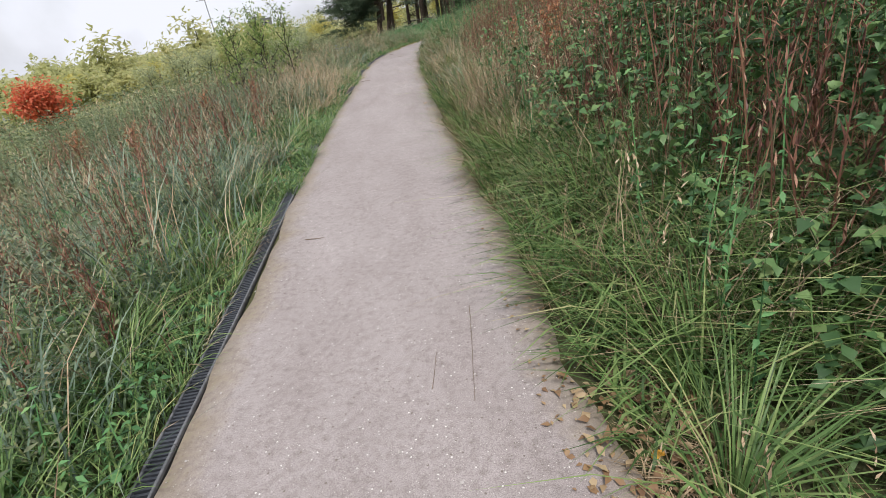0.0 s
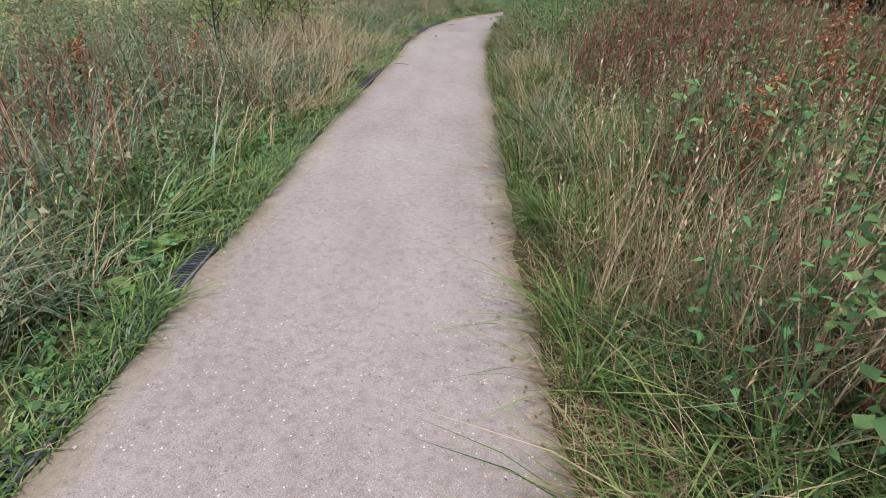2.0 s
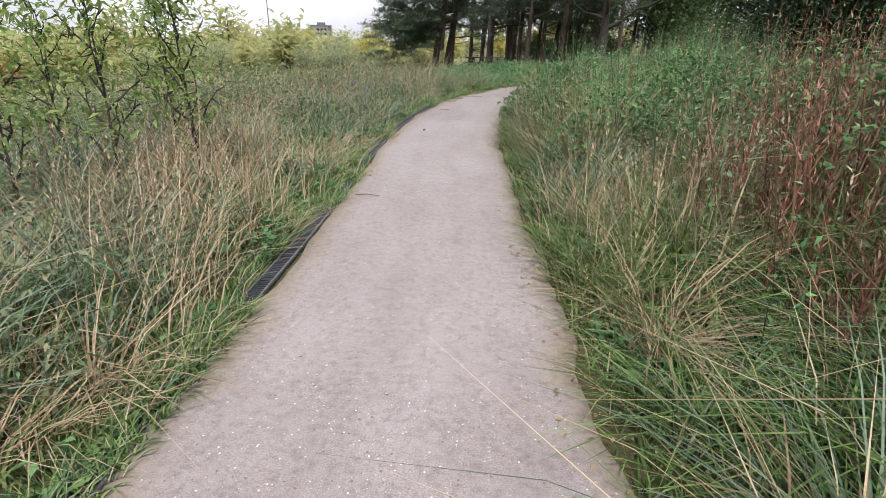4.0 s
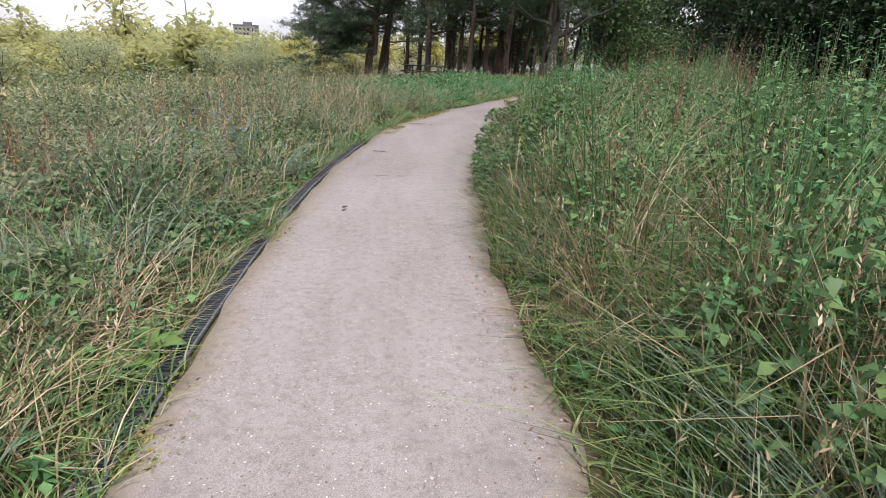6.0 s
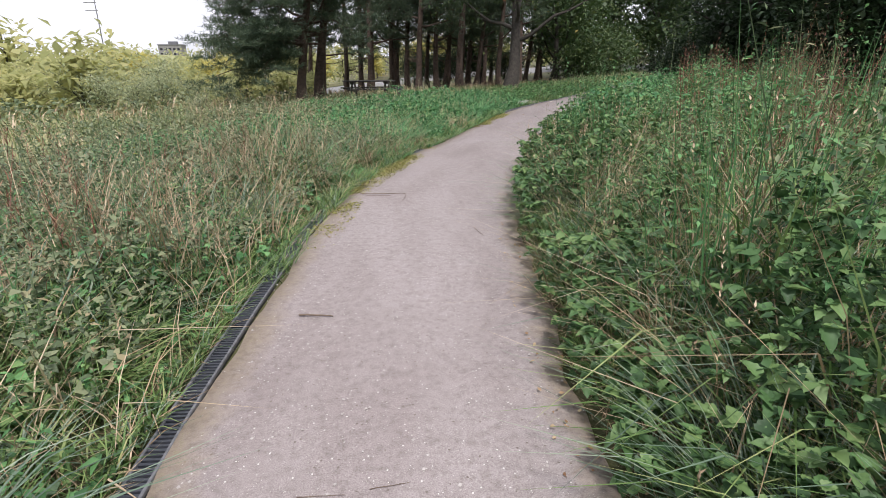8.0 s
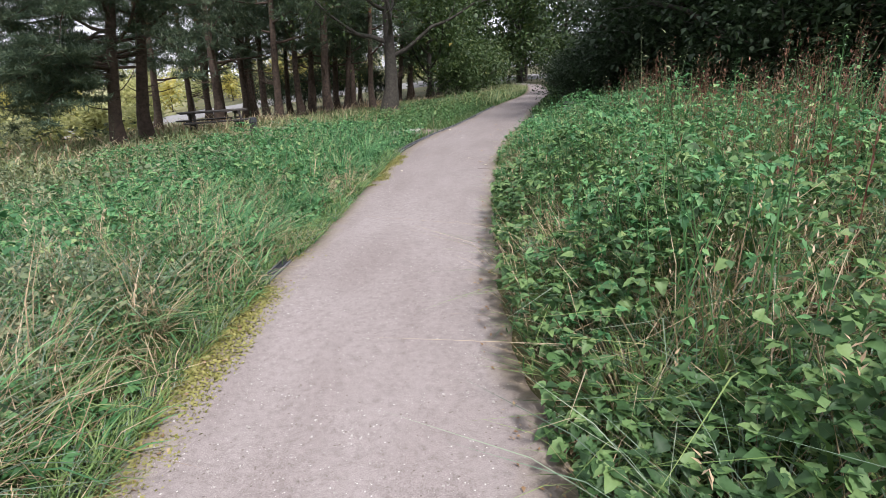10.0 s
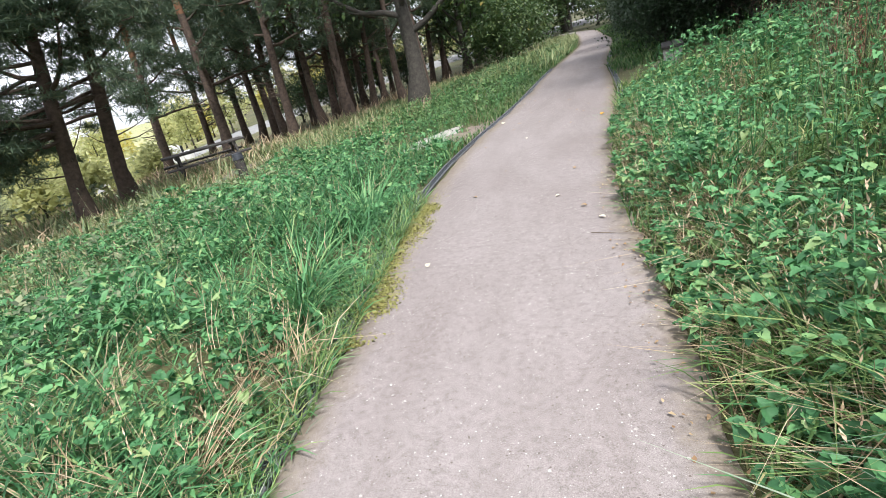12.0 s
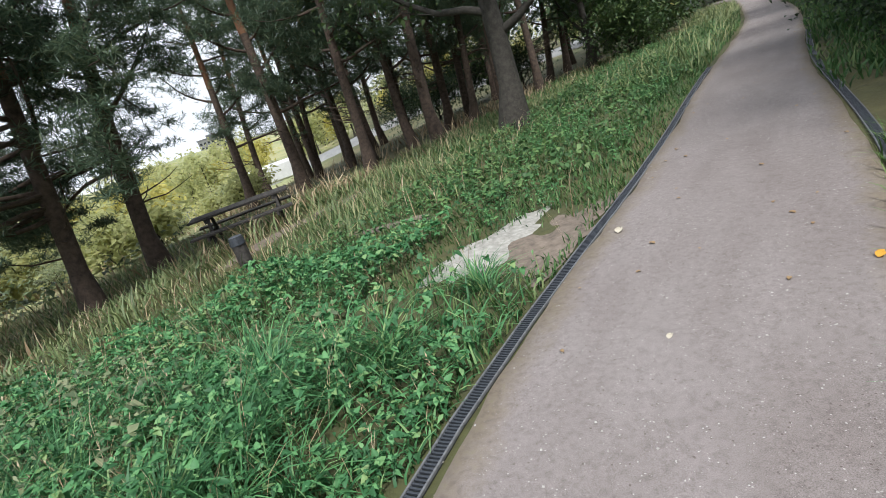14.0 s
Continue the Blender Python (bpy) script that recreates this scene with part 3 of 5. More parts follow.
def limb(start, direction, length, radius, steps=6, bend=0.25, lift=0.1):
    p, d, pts = np.array(start, float), unit(np.array(direction, float)), []
    for s in range(steps + 1):
        pts.append(p.copy())
        d = unit(d + rng.normal(0, bend, 3) * 0.5 + np.array([0, 0, lift]))
        p = p + d * length / steps
    return np.array(pts), radius * np.linspace(1, 0.25, steps + 1)


def puff(heap, centre, spread, n, size, slot=0, slim=0.4, flat=1.0):
    """A loose cluster of leaves."""
    at = np.asarray(centre) + rng.normal(0, 1, (n, 3)) * np.array([spread, spread, spread * flat])
    s = size * rng.uniform(0.6, 1.3, n)
    heap.add(*leaves(at, s, s * slim * 0.5, rng.uniform(0, 2 * np.pi, n), rng.normal(-0.1, 0.6, n), True), slot=slot)


def tufts(heap, centre, spread, n, size, flat=0.45):
    """Pine needles in brushes."""
    at = np.asarray(centre) + rng.normal(0, 1, (n, 3)) * np.array([spread, spread, spread * flat])
    for j in range(7):
        s = size * rng.uniform(0.7, 1.2, n)
        heap.add(*leaves(at, s, s * 0.06, rng.uniform(0, 2 * np.pi, n), rng.normal(0.3, 0.55, n), True))


def tree_root(name, x, y, label, category="tree", group=""):
    e = new(name)
    e.location = (x, y, float(land(x, y)) - 0.05)
    return tagged(e, label, category, group)


def pine(x, y, height, radius, label, first=0.32, boughs=16, lean=(0, 0), thick=60, reach=2.4, group="pine trees by the path", sweep=0):
    root = tree_root("pine_tree", x, y, label, group=group)
    t = np.linspace(0, 1, 12)
    sway = np.stack([lean[0] * t + 0.12 * np.sin(3 * t + x), lean[1] * t + 0.1 * np.sin(4 * t + y), t * height], -1)
    sway[0, :2] *= 0
    r = radius * (1 - 0.8 * t) + radius * 0.45 * np.exp(-t * 40)
    cut = 6
    wood, green = Heap(), Heap()
    wood.add(*tube(sway[:cut], r[:cut], 12, 0.035))
    wood.add(*tube(sway[cut - 1:], r[cut - 1:], 12, 0.03), slot=1)
    for k in range(boughs):
        u = first + (0.98 - first) * (k + rng.uniform(0, 0.8)) / boughs
        at = np.array([np.interp(u, t, sway[:, i]) for i in range(3)])
        az = k * 2.4 + rng.uniform(-0.5, 0.5)
        ln = reach * (1.15 - 0.75 * u) * rng.uniform(0.7, 1.2)
        pts, rr = limb(at, (np.cos(az), np.sin(az), rng.uniform(-0.15, 0.3)), ln, 0.055 * (1.2 - u) + 0.012)
        wood.add(*tube(pts, rr, 5))
        for q in (2, 3, 4, 5, 6):
            twig, tr = limb(pts[q], pts[q] - pts[q - 1] + rng.normal(0, 0.35, 3), ln * 0.3, 0.012, 3)
            wood.add(*tube(twig, tr, 3))
            tufts(green, twig[-1], 0.2 + 0.06 * q / 6, int(thick * (0.45 + 0.2 * q / 2) / 3), 0.22)
            tufts(green, twig[1], 0.17, int(thick / 5), 0.2)
    for k in range(sweep):
        u = rng.uniform(0.2, 0.5)
        at = np.array([np.interp(u, t, sway[:, i]) for i in range(3)])
        az = 3.6 + rng.uniform(-1.7, 1.7)
        ln = rng.uniform(2.6, 4.2)
        pts, rr = limb(at, (np.cos(az), np.sin(az), -0.02), ln, 0.05, 7, 0.2, -0.03)
        wood.add(*tube(pts, rr, 5))
        for q in (3, 4, 5, 6, 7):
            for w in range(2):
                twig, tr = limb(pts[q], pts[q] - pts[q - 1] + rng.normal(0, 0.4, 3), 0.8, 0.012, 3, lift=0.02)
                wood.add(*tube(twig, tr, 3))
                tufts(green, twig[-1], 0.2, 26, 0.18, 0.28)
                tufts(green, twig[1], 0.18, 14, 0.18, 0.28)
    for k in range(int(7 * (first > 0.2))):
        u = rng.uniform(0.12, first)
        at = np.array([np.interp(u, t, sway[:, i]) for i in range(3)])
        az = rng.uniform(0, 6.28)
        pts, rr = limb(at, (np.cos(az), np.sin(az), 0.1), rng.uniform(0.5, 1.5), 0.022, 4)
        wood.add(*tube(pts, rr, 4))
    part("trunk", wood.mesh("trunk", [BARK, RED_BARK]), root)
    part("crown", green.mesh("crown", [NEEDLE]), root, "dark blue-green needles")
    return root


def broadleaf(name, x, y, height, radius, crown, label, mat, bark=None, fork=0.35, limbs=9, puffs=5, per=60, leaf=0.1, spread=0.45, squash=0.75, group="", low=0.0, lift=0.12, slim=0.4, category="tree", coarse=False):
    root = tree_root(name, x, y, label, category, group)
    t = np.linspace(0, 1, 8)
    top = height * 0.75
    stem = np.stack([0.1 * np.sin(3 * t + x) * height * 0.12, 0.1 * np.sin(2.5 * t + y) * height * 0.12, t * top], -1)
    stem[0, :2] = 0
    r = radius * (1 - 0.8 * t) + radius * 0.5 * np.exp(-t * 22)
    wood, green = Heap(), Heap()
    wood.add(*tube(stem, r, 6 if coarse else 10, 0.04))
    for k in range(limbs):
        u = fork + (1 - fork) * (k + rng.uniform(0, 0.7)) / limbs
        at = np.array([np.interp(u, t, stem[:, i]) for i in range(3)])
        az = k * 2.4 + rng.uniform(-0.4, 0.4)
        ln = crown * (1.2 - 0.6 * u) * rng.uniform(0.75, 1.15)
        pts, rr = limb(at, (np.cos(az), np.sin(az), 0.5 - low), ln, radius * 0.42 * (1.15 - u) + 0.008, 6, 0.3, lift)
        wood.add(*tube(pts[::2] if coarse else pts, rr[::2] if coarse else rr, 3 if coarse else 5))
        for q in range(2, 2 + puffs):
            j = min(q, 6)
            twig, tr = limb(pts[j], pts[j] - pts[j - 1] + rng.normal(0, 0.4, 3), ln * 0.28, 0.01 + radius * 0.04, 3)
            if not coarse:
                wood.add(*tube(twig, tr, 3))
            puff(green, twig[-1], spread, per, leaf, slim=slim, flat=squash)
            puff(green, pts[j], spread * 0.8, per // 2, leaf, slim=slim, flat=squash)
    part("trunk", wood.mesh("trunk", [bark or GREY_BARK]), root)
    part("crown", green.mesh("crown", [mat]), root)
    return root


def turned(x, y, size=1.0, lean=0.0, sink=0.05):
    return Matrix.Translation((x, y, float(land(x, y)) - sink)) @ Matrix.Rotation(radians(lean), 4, "Y") @ Matrix.Rotation(rng.uniform(0, 6.28), 4, "Z") @ Matrix.Scale(size, 4)


# the pines along the slope, leaning a little uphill
pine(-2.26, 38.9, 9.5, 0.19, "tall pine with low sweeping boughs beside a picnic table", first=0.3, boughs=18, reach=3.2, lean=(1.5, 0), thick=110, sweep=16)
pine(-1.7, 40.8, 10.0, 0.2, "tall dark pine leaning slightly beside a picnic table", first=0.32, boughs=17, reach=2.9, lean=(1.5, 0), thick=110, sweep=13)
pine_a = pine(4.6, 49.0, 11, 0.17, "slender pine with an orange-brown upper trunk", first=0.24, boughs=19)
pine_b = pine(3.1, 45.6, 11.5, 0.17, "slender pine in a close stand on the turf", first=0.26, lean=(0.8, 0), boughs=18)
pine_c = pine(0.6, 47.0, 11.5, 0.2, "pine in a close stand on the turf", first=0.22, boughs=19)
spots = [(2.9, 49.6), (5.4, 46), (6.2, 51), (1.9, 51), (4.6, 54), (7.6, 55), (8.2, 48.5), (10.4, 52), (12.3, 57), (9.8, 60), (0.0, 54), (-2.2, 50), (6.9, 60), (3.0, 60), (14.5, 61), (11.8, 66), (0.2, 53), (5.6, 52.4), (16.5, 66), (-0.9, 56), (2.6, 56.5), (7.2, 50.5), (-3.4, 57), (0.9, 59)]
for k, (x, y) in enumerate(spots):
    copy_thing((pine_a, pine_b, pine_c)[k % 3], turned(x, y, rng.uniform(0.85, 1.15), rng.uniform(0, 6)))

# the forked tree close to the path
broadleaf("oak_tree", 7.0, 41.6, 10.0, 0.28, 4.2, "forked grey-barked tree with thinning green-brown leaves", LEAFY, fork=0.28, limbs=13, puffs=5, per=55, leaf=0.16, spread=0.5, slim=0.6)
# leafy shrubs where the path runs out of sight
bush_a = broadleaf("shrub", 17.0, 55.5, 3.2, 0.07, 2.2, "light green leafy shrub beside the far path", LEAFY, fork=0.06, limbs=12, puffs=4, per=45, leaf=0.22, spread=0.45, slim=0.6, group="shrubs along the far path", category="shrub")
for x, y, s in ((19.6, 60, 1.2), (27.0, 54.0, 1.0), (29.5, 58.5, 1.2), (22.5, 65, 1.3), (14.5, 52, 0.8), (33, 66, 1.4), (25.5, 71, 1.3), (31, 76, 1.5), (35, 73, 1.4)):
    copy_thing(bush_a, turned(x, y, s))

far_leafy = broadleaf("broadleaf_tree", 13.6, 54.5, 9.5, 0.2, 3.6, "green broadleaf tree beyond the path bend", LEAFY, fork=0.12, limbs=13, puffs=4, per=50, leaf=0.3, spread=0.6, slim=0.7, group="trees beyond the path bend")
for x, y, s in ((16.4, 61, 1.0), (19.0, 66, 1.1), (22, 72, 1.2), (36, 80, 1.2), (30, 82, 1.3), (33, 76, 1.5), (38.5, 85, 1.6), (41, 79, 1.5), (27.5, 79, 1.4), (10.5, 63, 1.0)):
    copy_thing(far_leafy, turned(x, y, s))

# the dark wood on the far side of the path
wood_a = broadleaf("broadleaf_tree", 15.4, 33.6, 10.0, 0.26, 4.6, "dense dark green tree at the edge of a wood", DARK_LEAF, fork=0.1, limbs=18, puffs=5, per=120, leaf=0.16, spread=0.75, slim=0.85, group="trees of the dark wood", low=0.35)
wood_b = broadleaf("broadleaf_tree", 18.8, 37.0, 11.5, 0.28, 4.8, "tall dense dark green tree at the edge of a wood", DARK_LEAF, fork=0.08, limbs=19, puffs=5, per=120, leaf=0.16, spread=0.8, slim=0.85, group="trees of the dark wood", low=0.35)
for k, (x, y) in enumerate([(14.6, 29.8), (14.6, 26.0), (18.0, 30.5), (15.5, 20.5), (19.5, 25), (21.5, 41.0), (24.2, 45.0), (27.5, 49), (17.5, 15.5), (33, 57), (31.5, 51), (20, 10.5), (23.5, 18), (21, 4.5)]):
    copy_thing((wood_a, wood_b)[k % 2], turned(x, y, rng.uniform(0.9, 1.2)))
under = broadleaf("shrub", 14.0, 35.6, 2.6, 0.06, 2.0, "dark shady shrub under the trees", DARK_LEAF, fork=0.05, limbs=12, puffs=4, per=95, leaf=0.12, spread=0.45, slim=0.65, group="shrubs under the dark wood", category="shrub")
for k in range(11):
    y = 36.2 + 2.1 * k
    copy_thing(under, turned(float(place_beside(y, float(half(y)) + rng.uniform(1.35, 1.8))), y, rng.uniform(0.6, 0.8)))
    copy_thing(under, turned(float(place_beside(y + 1, float(half(y)) + rng.uniform(3.0, 4.2))), y + 1, rng.uniform(1.0, 1.3)))
for x, y, s in ((13.2, 31.4, 0.8), (11.0, 27.6, 1.2), (11.2, 24.6, 1.3), (12.6, 21.5, 1.3), (13.6, 18.6, 1.3), (14.6, 14.8, 1.4), (15.6, 10.5, 1.4), (16.5, 7, 1.4), (14.2, 32.2, 1.1), (4.6, 63, 1.1), (6.6, 62, 1.0), (8.8, 64.5, 1.3), (11.8, 61, 1.0)):
    copy_thing(under, turned(x, y, s))

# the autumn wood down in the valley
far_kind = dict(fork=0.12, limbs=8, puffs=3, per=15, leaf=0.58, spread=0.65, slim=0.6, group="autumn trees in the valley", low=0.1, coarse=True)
far_a = broadleaf("birch_tree", -20, 66, 7.6, 0.12, 2.6, "yellow-green birch in the valley wood", HAZY_GREEN, **far_kind)
far_b = broadleaf("birch_tree", -27, 62, 7.0, 0.12, 2.4, "tall yellow-green birch in the valley wood", HAZY_GREEN, **far_kind)
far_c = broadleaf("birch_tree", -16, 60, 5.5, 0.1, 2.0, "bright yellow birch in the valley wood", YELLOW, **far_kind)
far_d = broadleaf("willow_bush", -13, 50, 3.2, 0.08, 2.1, "olive-green willow bush in the valley", HAZY_GREEN, **{**far_kind, "fork": 0.05})
for k in range(84):
    x, y = rng.uniform(-85, -13), rng.uniform(47, 104)
    if k % 3 == 0:
        x, y = rng.uniform(-52, -22), rng.uniform(34, 56)
    copy_thing((far_a, far_b, far_a, far_c, far_b)[k % 5], turned(x, y, rng.uniform(0.8, 1.1) * (0.62 if k % 3 == 0 else 0.95)))
for k in range(60):
    u = rng.uniform(0, 1)
    x, y = -8 - 30 * u + rng.uniform(-4, 3), 58 - 36 * u + rng.uniform(-12, 12)
    copy_thing(far_d, turned(x, y, rng.uniform(0.4, 0.85)))
for k in range(16):
    copy_thing(far_d, turned(-13.5 + 0.75 * k + rng.uniform(-1, 1), rng.uniform(46, 56), rng.uniform(0.35, 0.6)))
for k in range(26):
    copy_thing((far_a, far_b)[k % 2], turned(rng.uniform(-150, 70), rng.uniform(105, 160), rng.uniform(0.9, 1.2)))

for k in range(46):
    copy_thing((far_b, far_a, far_c)[k % 3], turned(rng.uniform(-48, 34), rng.uniform(97, 130), rng.uniform(0.8, 1.15)))

# single bushes and young trees out on the meadow
pale_willow = broadleaf("willow_bush", -9.5, 45, 2.4, 0.05, 1.7, "pale grey-green willow bush on the slope below the pines", WILLOW, fork=0.05, limbs=11, puffs=4, per=30, leaf=0.16, spread=0.36, slim=0.34, group="pale willows on the slope", category="bush")
for x, y, s in ((-11.5, 42, 0.9), (-9.2, 49.5, 0.6), (-13.5, 46, 1.1), (-10.8, 51, 1.0), (-15.5, 50, 1.1), (-7.5, 55, 0.5), (-14, 38, 0.8), (-18, 43, 1.1), (-6.4, 60, 0.6), (-12.2, 56, 1.1), (-17.5, 36.5, 0.75), (-6.6, 40.2, 0.5), (-7.8, 37.4, 0.55), (-6.2, 44, 0.45), (-9.5, 39, 0.65), (-5.4, 36.2, 0.3), (-8.6, 42.6, 0.6)):
    copy_thing(pale_willow, turned(x, y, s))
broadleaf("red_maple", -18.5, 27.0, 2.6, 0.06, 1.3, "flame-red autumn maple bush on the meadow", RED, fork=0.08, limbs=12, puffs=4, per=34, leaf=0.2, spread=0.34, slim=0.6, category="bush")
broadleaf("yellow_bush", -9.3, 55.0, 3.2, 0.06, 2.1, "bright yellow autumn bush beside the pines", YELLOW, fork=0.08, limbs=12, puffs=4, per=34, leaf=0.2, spread=0.4, slim=0.6, category="bush")
rowan = broadleaf("rowan_sapling", -3.2, 14.5, 2.7, 0.018, 0.5, "young rowan with drooping fresh green leaflets", FRESH, fork=0.2, limbs=13, puffs=5, per=6, leaf=0.1, spread=0.12, slim=0.36, low=-0.3, group="rowan saplings in the meadow", category="sapling")
for x, y, s in ((-3.0, 11.9, 0.92), (-2.55, 12.4, 0.9), (-2.1, 12.9, 0.95), (-3.6, 13.2, 0.85)):
    copy_thing(rowan, turned(x, y, s))

# ---- drains, seats and other things ----
def box(bm, size, at=(0, 0, 0), turn=None, bevel=0.0):
    m = Matrix.Translation(at) @ (turn or Matrix.Identity(4)) @ Matrix.Diagonal((*size, 1))
    made = bmesh.ops.create_cube(bm, size=1, matrix=m)["verts"]
    if bevel:
        edges = list({e for v in made for e in v.link_edges})
        bmesh.ops.bevel(bm, geom=edges, offset=bevel, segments=1, affect="EDGES")


def solid(name, mat, *boxes, bevel=0.004):
    bm = bmesh.new()
    for b in boxes:
        box(bm, *b, bevel=bevel)
    me = bpy.data.meshes.new(name)
    bm.to_mesh(me)
    bm.free()
    me.materials.append(mat)
    return me


def rod(name, mat, radius, length, sides=14, taper=1.0, wobble=0.0):
    z = np.linspace(0, length, 5)
    v, f = tube(np.stack([0 * z, 0 * z, z], -1), radius * np.linspace(1, taper, 5), sides, wobble)
    caps = [np.arange(sides)[::-1][None], (np.arange(sides) + 4 * sides)[None]]
    return mesh_from(name, v, [f] + caps, [mat], smooth_faces=False)


# a drain: one metre of channel, two rims and a grate of forty bars
RUN = 1.0
WIDE = 0.76
channel_me = solid("channel", IRON, ((0.1, RUN - 0.004, 0.05), (0, 0, -0.075)), ((0.008, RUN - 0.004, 0.06), (-0.052, 0, -0.03)), ((0.008, RUN - 0.004, 0.06), (0.052, 0, -0.03)), bevel=0.0)
rim_me = solid("rim", RIM, ((0.017, RUN - 0.004, 0.02), (0, 0, -0.006)), bevel=0.003)
bar_me = solid("bar", IRON, ((0.094, 0.0125, 0.012), (0, 0, -0.008)), bevel=0.0)


def drain(x, y, heading, label):
    root = new("drain_channel")
    root.matrix_basis = Matrix.Translation((x, y, 0.006)) @ Matrix.Rotation(heading, 4, "Z") @ Matrix.Diagonal((WIDE, 1, 1, 1))
    tagged(root, label, "drain", "drain channels along the path")
    part("channel", channel_me, root)
    for s in (-1, 1):
        part("rim", rim_me, root, "dusty grey rim", Matrix.Translation((s * 0.056, 0, 0)))
    for k in range(40):
        part("bar", bar_me, root, at=Matrix.Translation((0, (k + 0.5) * 0.025 - 0.5, 0)))
    return root


def drains_along(y, stop, side):
    edge = lambda v: float(place_beside(v, side * (float(half(v)) + 0.045)))
    while y < stop:
        step = 1.0
        for _ in range(3):
            step /= math.hypot(step, edge(y + step) - edge(y))
        x0, x1 = edge(y), edge(y + step)
        drain((x0 + x1) / 2, y + step / 2, -math.atan2(x1 - x0, step), "black slotted drain grate with grey rims beside the gravel path")
        y += step


drains_along(-0.6, 40, -1)
drains_along(32.4, 40, 1)


# bare, trodden places in the turf
def trodden(name, x, y, rx, ry, turn, mat, label, seed, rise=0.03):
    rings, sides = 7, 44
    vs = []
    for r in range(rings + 1):
        for k in range(sides):
            a = 2 * math.pi * k / sides
            edge = 1 + 0.2 * math.sin(3 * a + seed) + 0.1 * math.sin(7 * a + 2 * seed) + 0.05 * math.sin(13 * a)
            u = r / rings
            px, py_ = rx * u * edge * math.cos(a), ry * u * edge * math.sin(a)
            qx, qy = x + px * math.cos(turn) - py_ * math.sin(turn), y + px * math.sin(turn) + py_ * math.cos(turn)
            vs.append((qx, qy, float(land(qx, qy)) + rise * (1 - u ** 3) - 0.004 + 0.008 * math.sin(9 * px + seed) * math.sin(8 * py_)))
    i = np.arange(rings)[:, None] * sides
    j = np.arange(sides)[None]
    f = np.stack([i + j, i + (j + 1) % sides, i + sides + (j + 1) % sides, i + sides + j], -1).reshape(-1, 4)
    return tagged(new(name, mesh_from(name, vs, f, [mat])), label, "bare ground", kind="structure")


trodden("bare_patch", 5.0, 33.85, 0.95, 0.34, 0.72, CONCRETE, "pale worn stony patch beside the drain", 1.0, 0.025)
trodden("bare_patch", 5.42, 33.5, 0.95, 0.5, 0.74, EARTH, "grey-brown gravelly earth patch beside the drain", 2.3, 0.014)
trodden("bare_patch", 1.9, 39.6, 2.2, 0.55, 0.8, EARTH, "trodden earth around a picnic table", 3.1)
trodden("bare_patch", 3.9, 36.3, 0.9, 0.18, -0.6, EARTH, "trodden earth strip in the turf", 4.2)
trodden("bare_patch", 10.5, 34.1, 0.9, 0.5, 0.95, EARTH, "bare earth lay-by around a bench", 5.0)


def picnic_table(x, y, turn):
    root = new("picnic_table")
    root.matrix_basis = Matrix.Translation((x, y, float(land(x, y)))) @ Matrix.Rotation(turn, 4, "Z")
    tagged(root, "dark weathered wooden picnic table with fixed benches", "picnic table")
    plank = solid("plank", OLD_WOOD, ((2.2, 0.14, 0.045),), bevel=0.006)
    for k in range(5):
        part("tabletop_plank", plank, root, at=Matrix.Translation((0, (k - 2) * 0.15, 0.74)))
    for s in (-1, 1):
        for o in (0, 0.15):
            part("seat_plank", plank, root, at=Matrix.Translation((0, s * (0.62 + o), 0.44)))
    brace = solid("brace", OLD_WOOD, ((0.05, 1.66, 0.1),), bevel=0.006)
    bearer = solid("bearer", OLD_WOOD, ((0.05, 0.72, 0.1),), bevel=0.006)
    leg = solid("leg", OLD_WOOD, ((0.06, 0.1, 0.82),), bevel=0.006)
    for e in (-0.75, 0.75):
        part("seat_bearer", brace, root, at=Matrix.Translation((e, 0, 0.37)))
        part("table_bearer", bearer, root, at=Matrix.Translation((e, 0, 0.67)))
        for s in (-1, 1):
            part("leg", leg, root, at=Matrix.Translation((e + 0.055, s * 0.42, 0.36)) @ Matrix.Rotation(s * 0.45, 4, "X"))
    return root


picnic_table(0.45, 40.9, 0.22)


def capped_post(x, y):
    root = new("bollard")
    root.location = (x, y, float(land(x, y)) - 0.03)
    tagged(root, "short round wooden post with a black cap", "post")
    part("post", rod("post", OLD_WOOD, 0.11, 0.5, wobble=0.03), root)
    part("cap", rod("cap", IRON, 0.125, 0.13, taper=0.85), root, "black cap", Matrix.Translation((0, 0, 0.48)))


capped_post(1.5, 37.05)


def plank_bench(x, y, turn):
    root = new("bench")
    root.matrix_basis = Matrix.Translation((x, y, float(land(x, y)) + 0.01)) @ Matrix.Rotation(turn, 4, "Z")
    tagged(root, "low grey plank bench on stone blocks in shade", "bench")
    for k in (-1, 1):
        part("seat_plank", solid("seat_plank", OLD_WOOD, ((1.1, 0.19, 0.05),), bevel=0.008), root, at=Matrix.Translation((0, k * 0.105, 0.36)))
        part("block", solid("block", STONE, ((0.2, 0.34, 0.34),), bevel=0.02), root, "rough stone block", Matrix.Translation((k * 0.36, 0, 0.165)))


plank_bench(10.45, 34.2, 0.9)


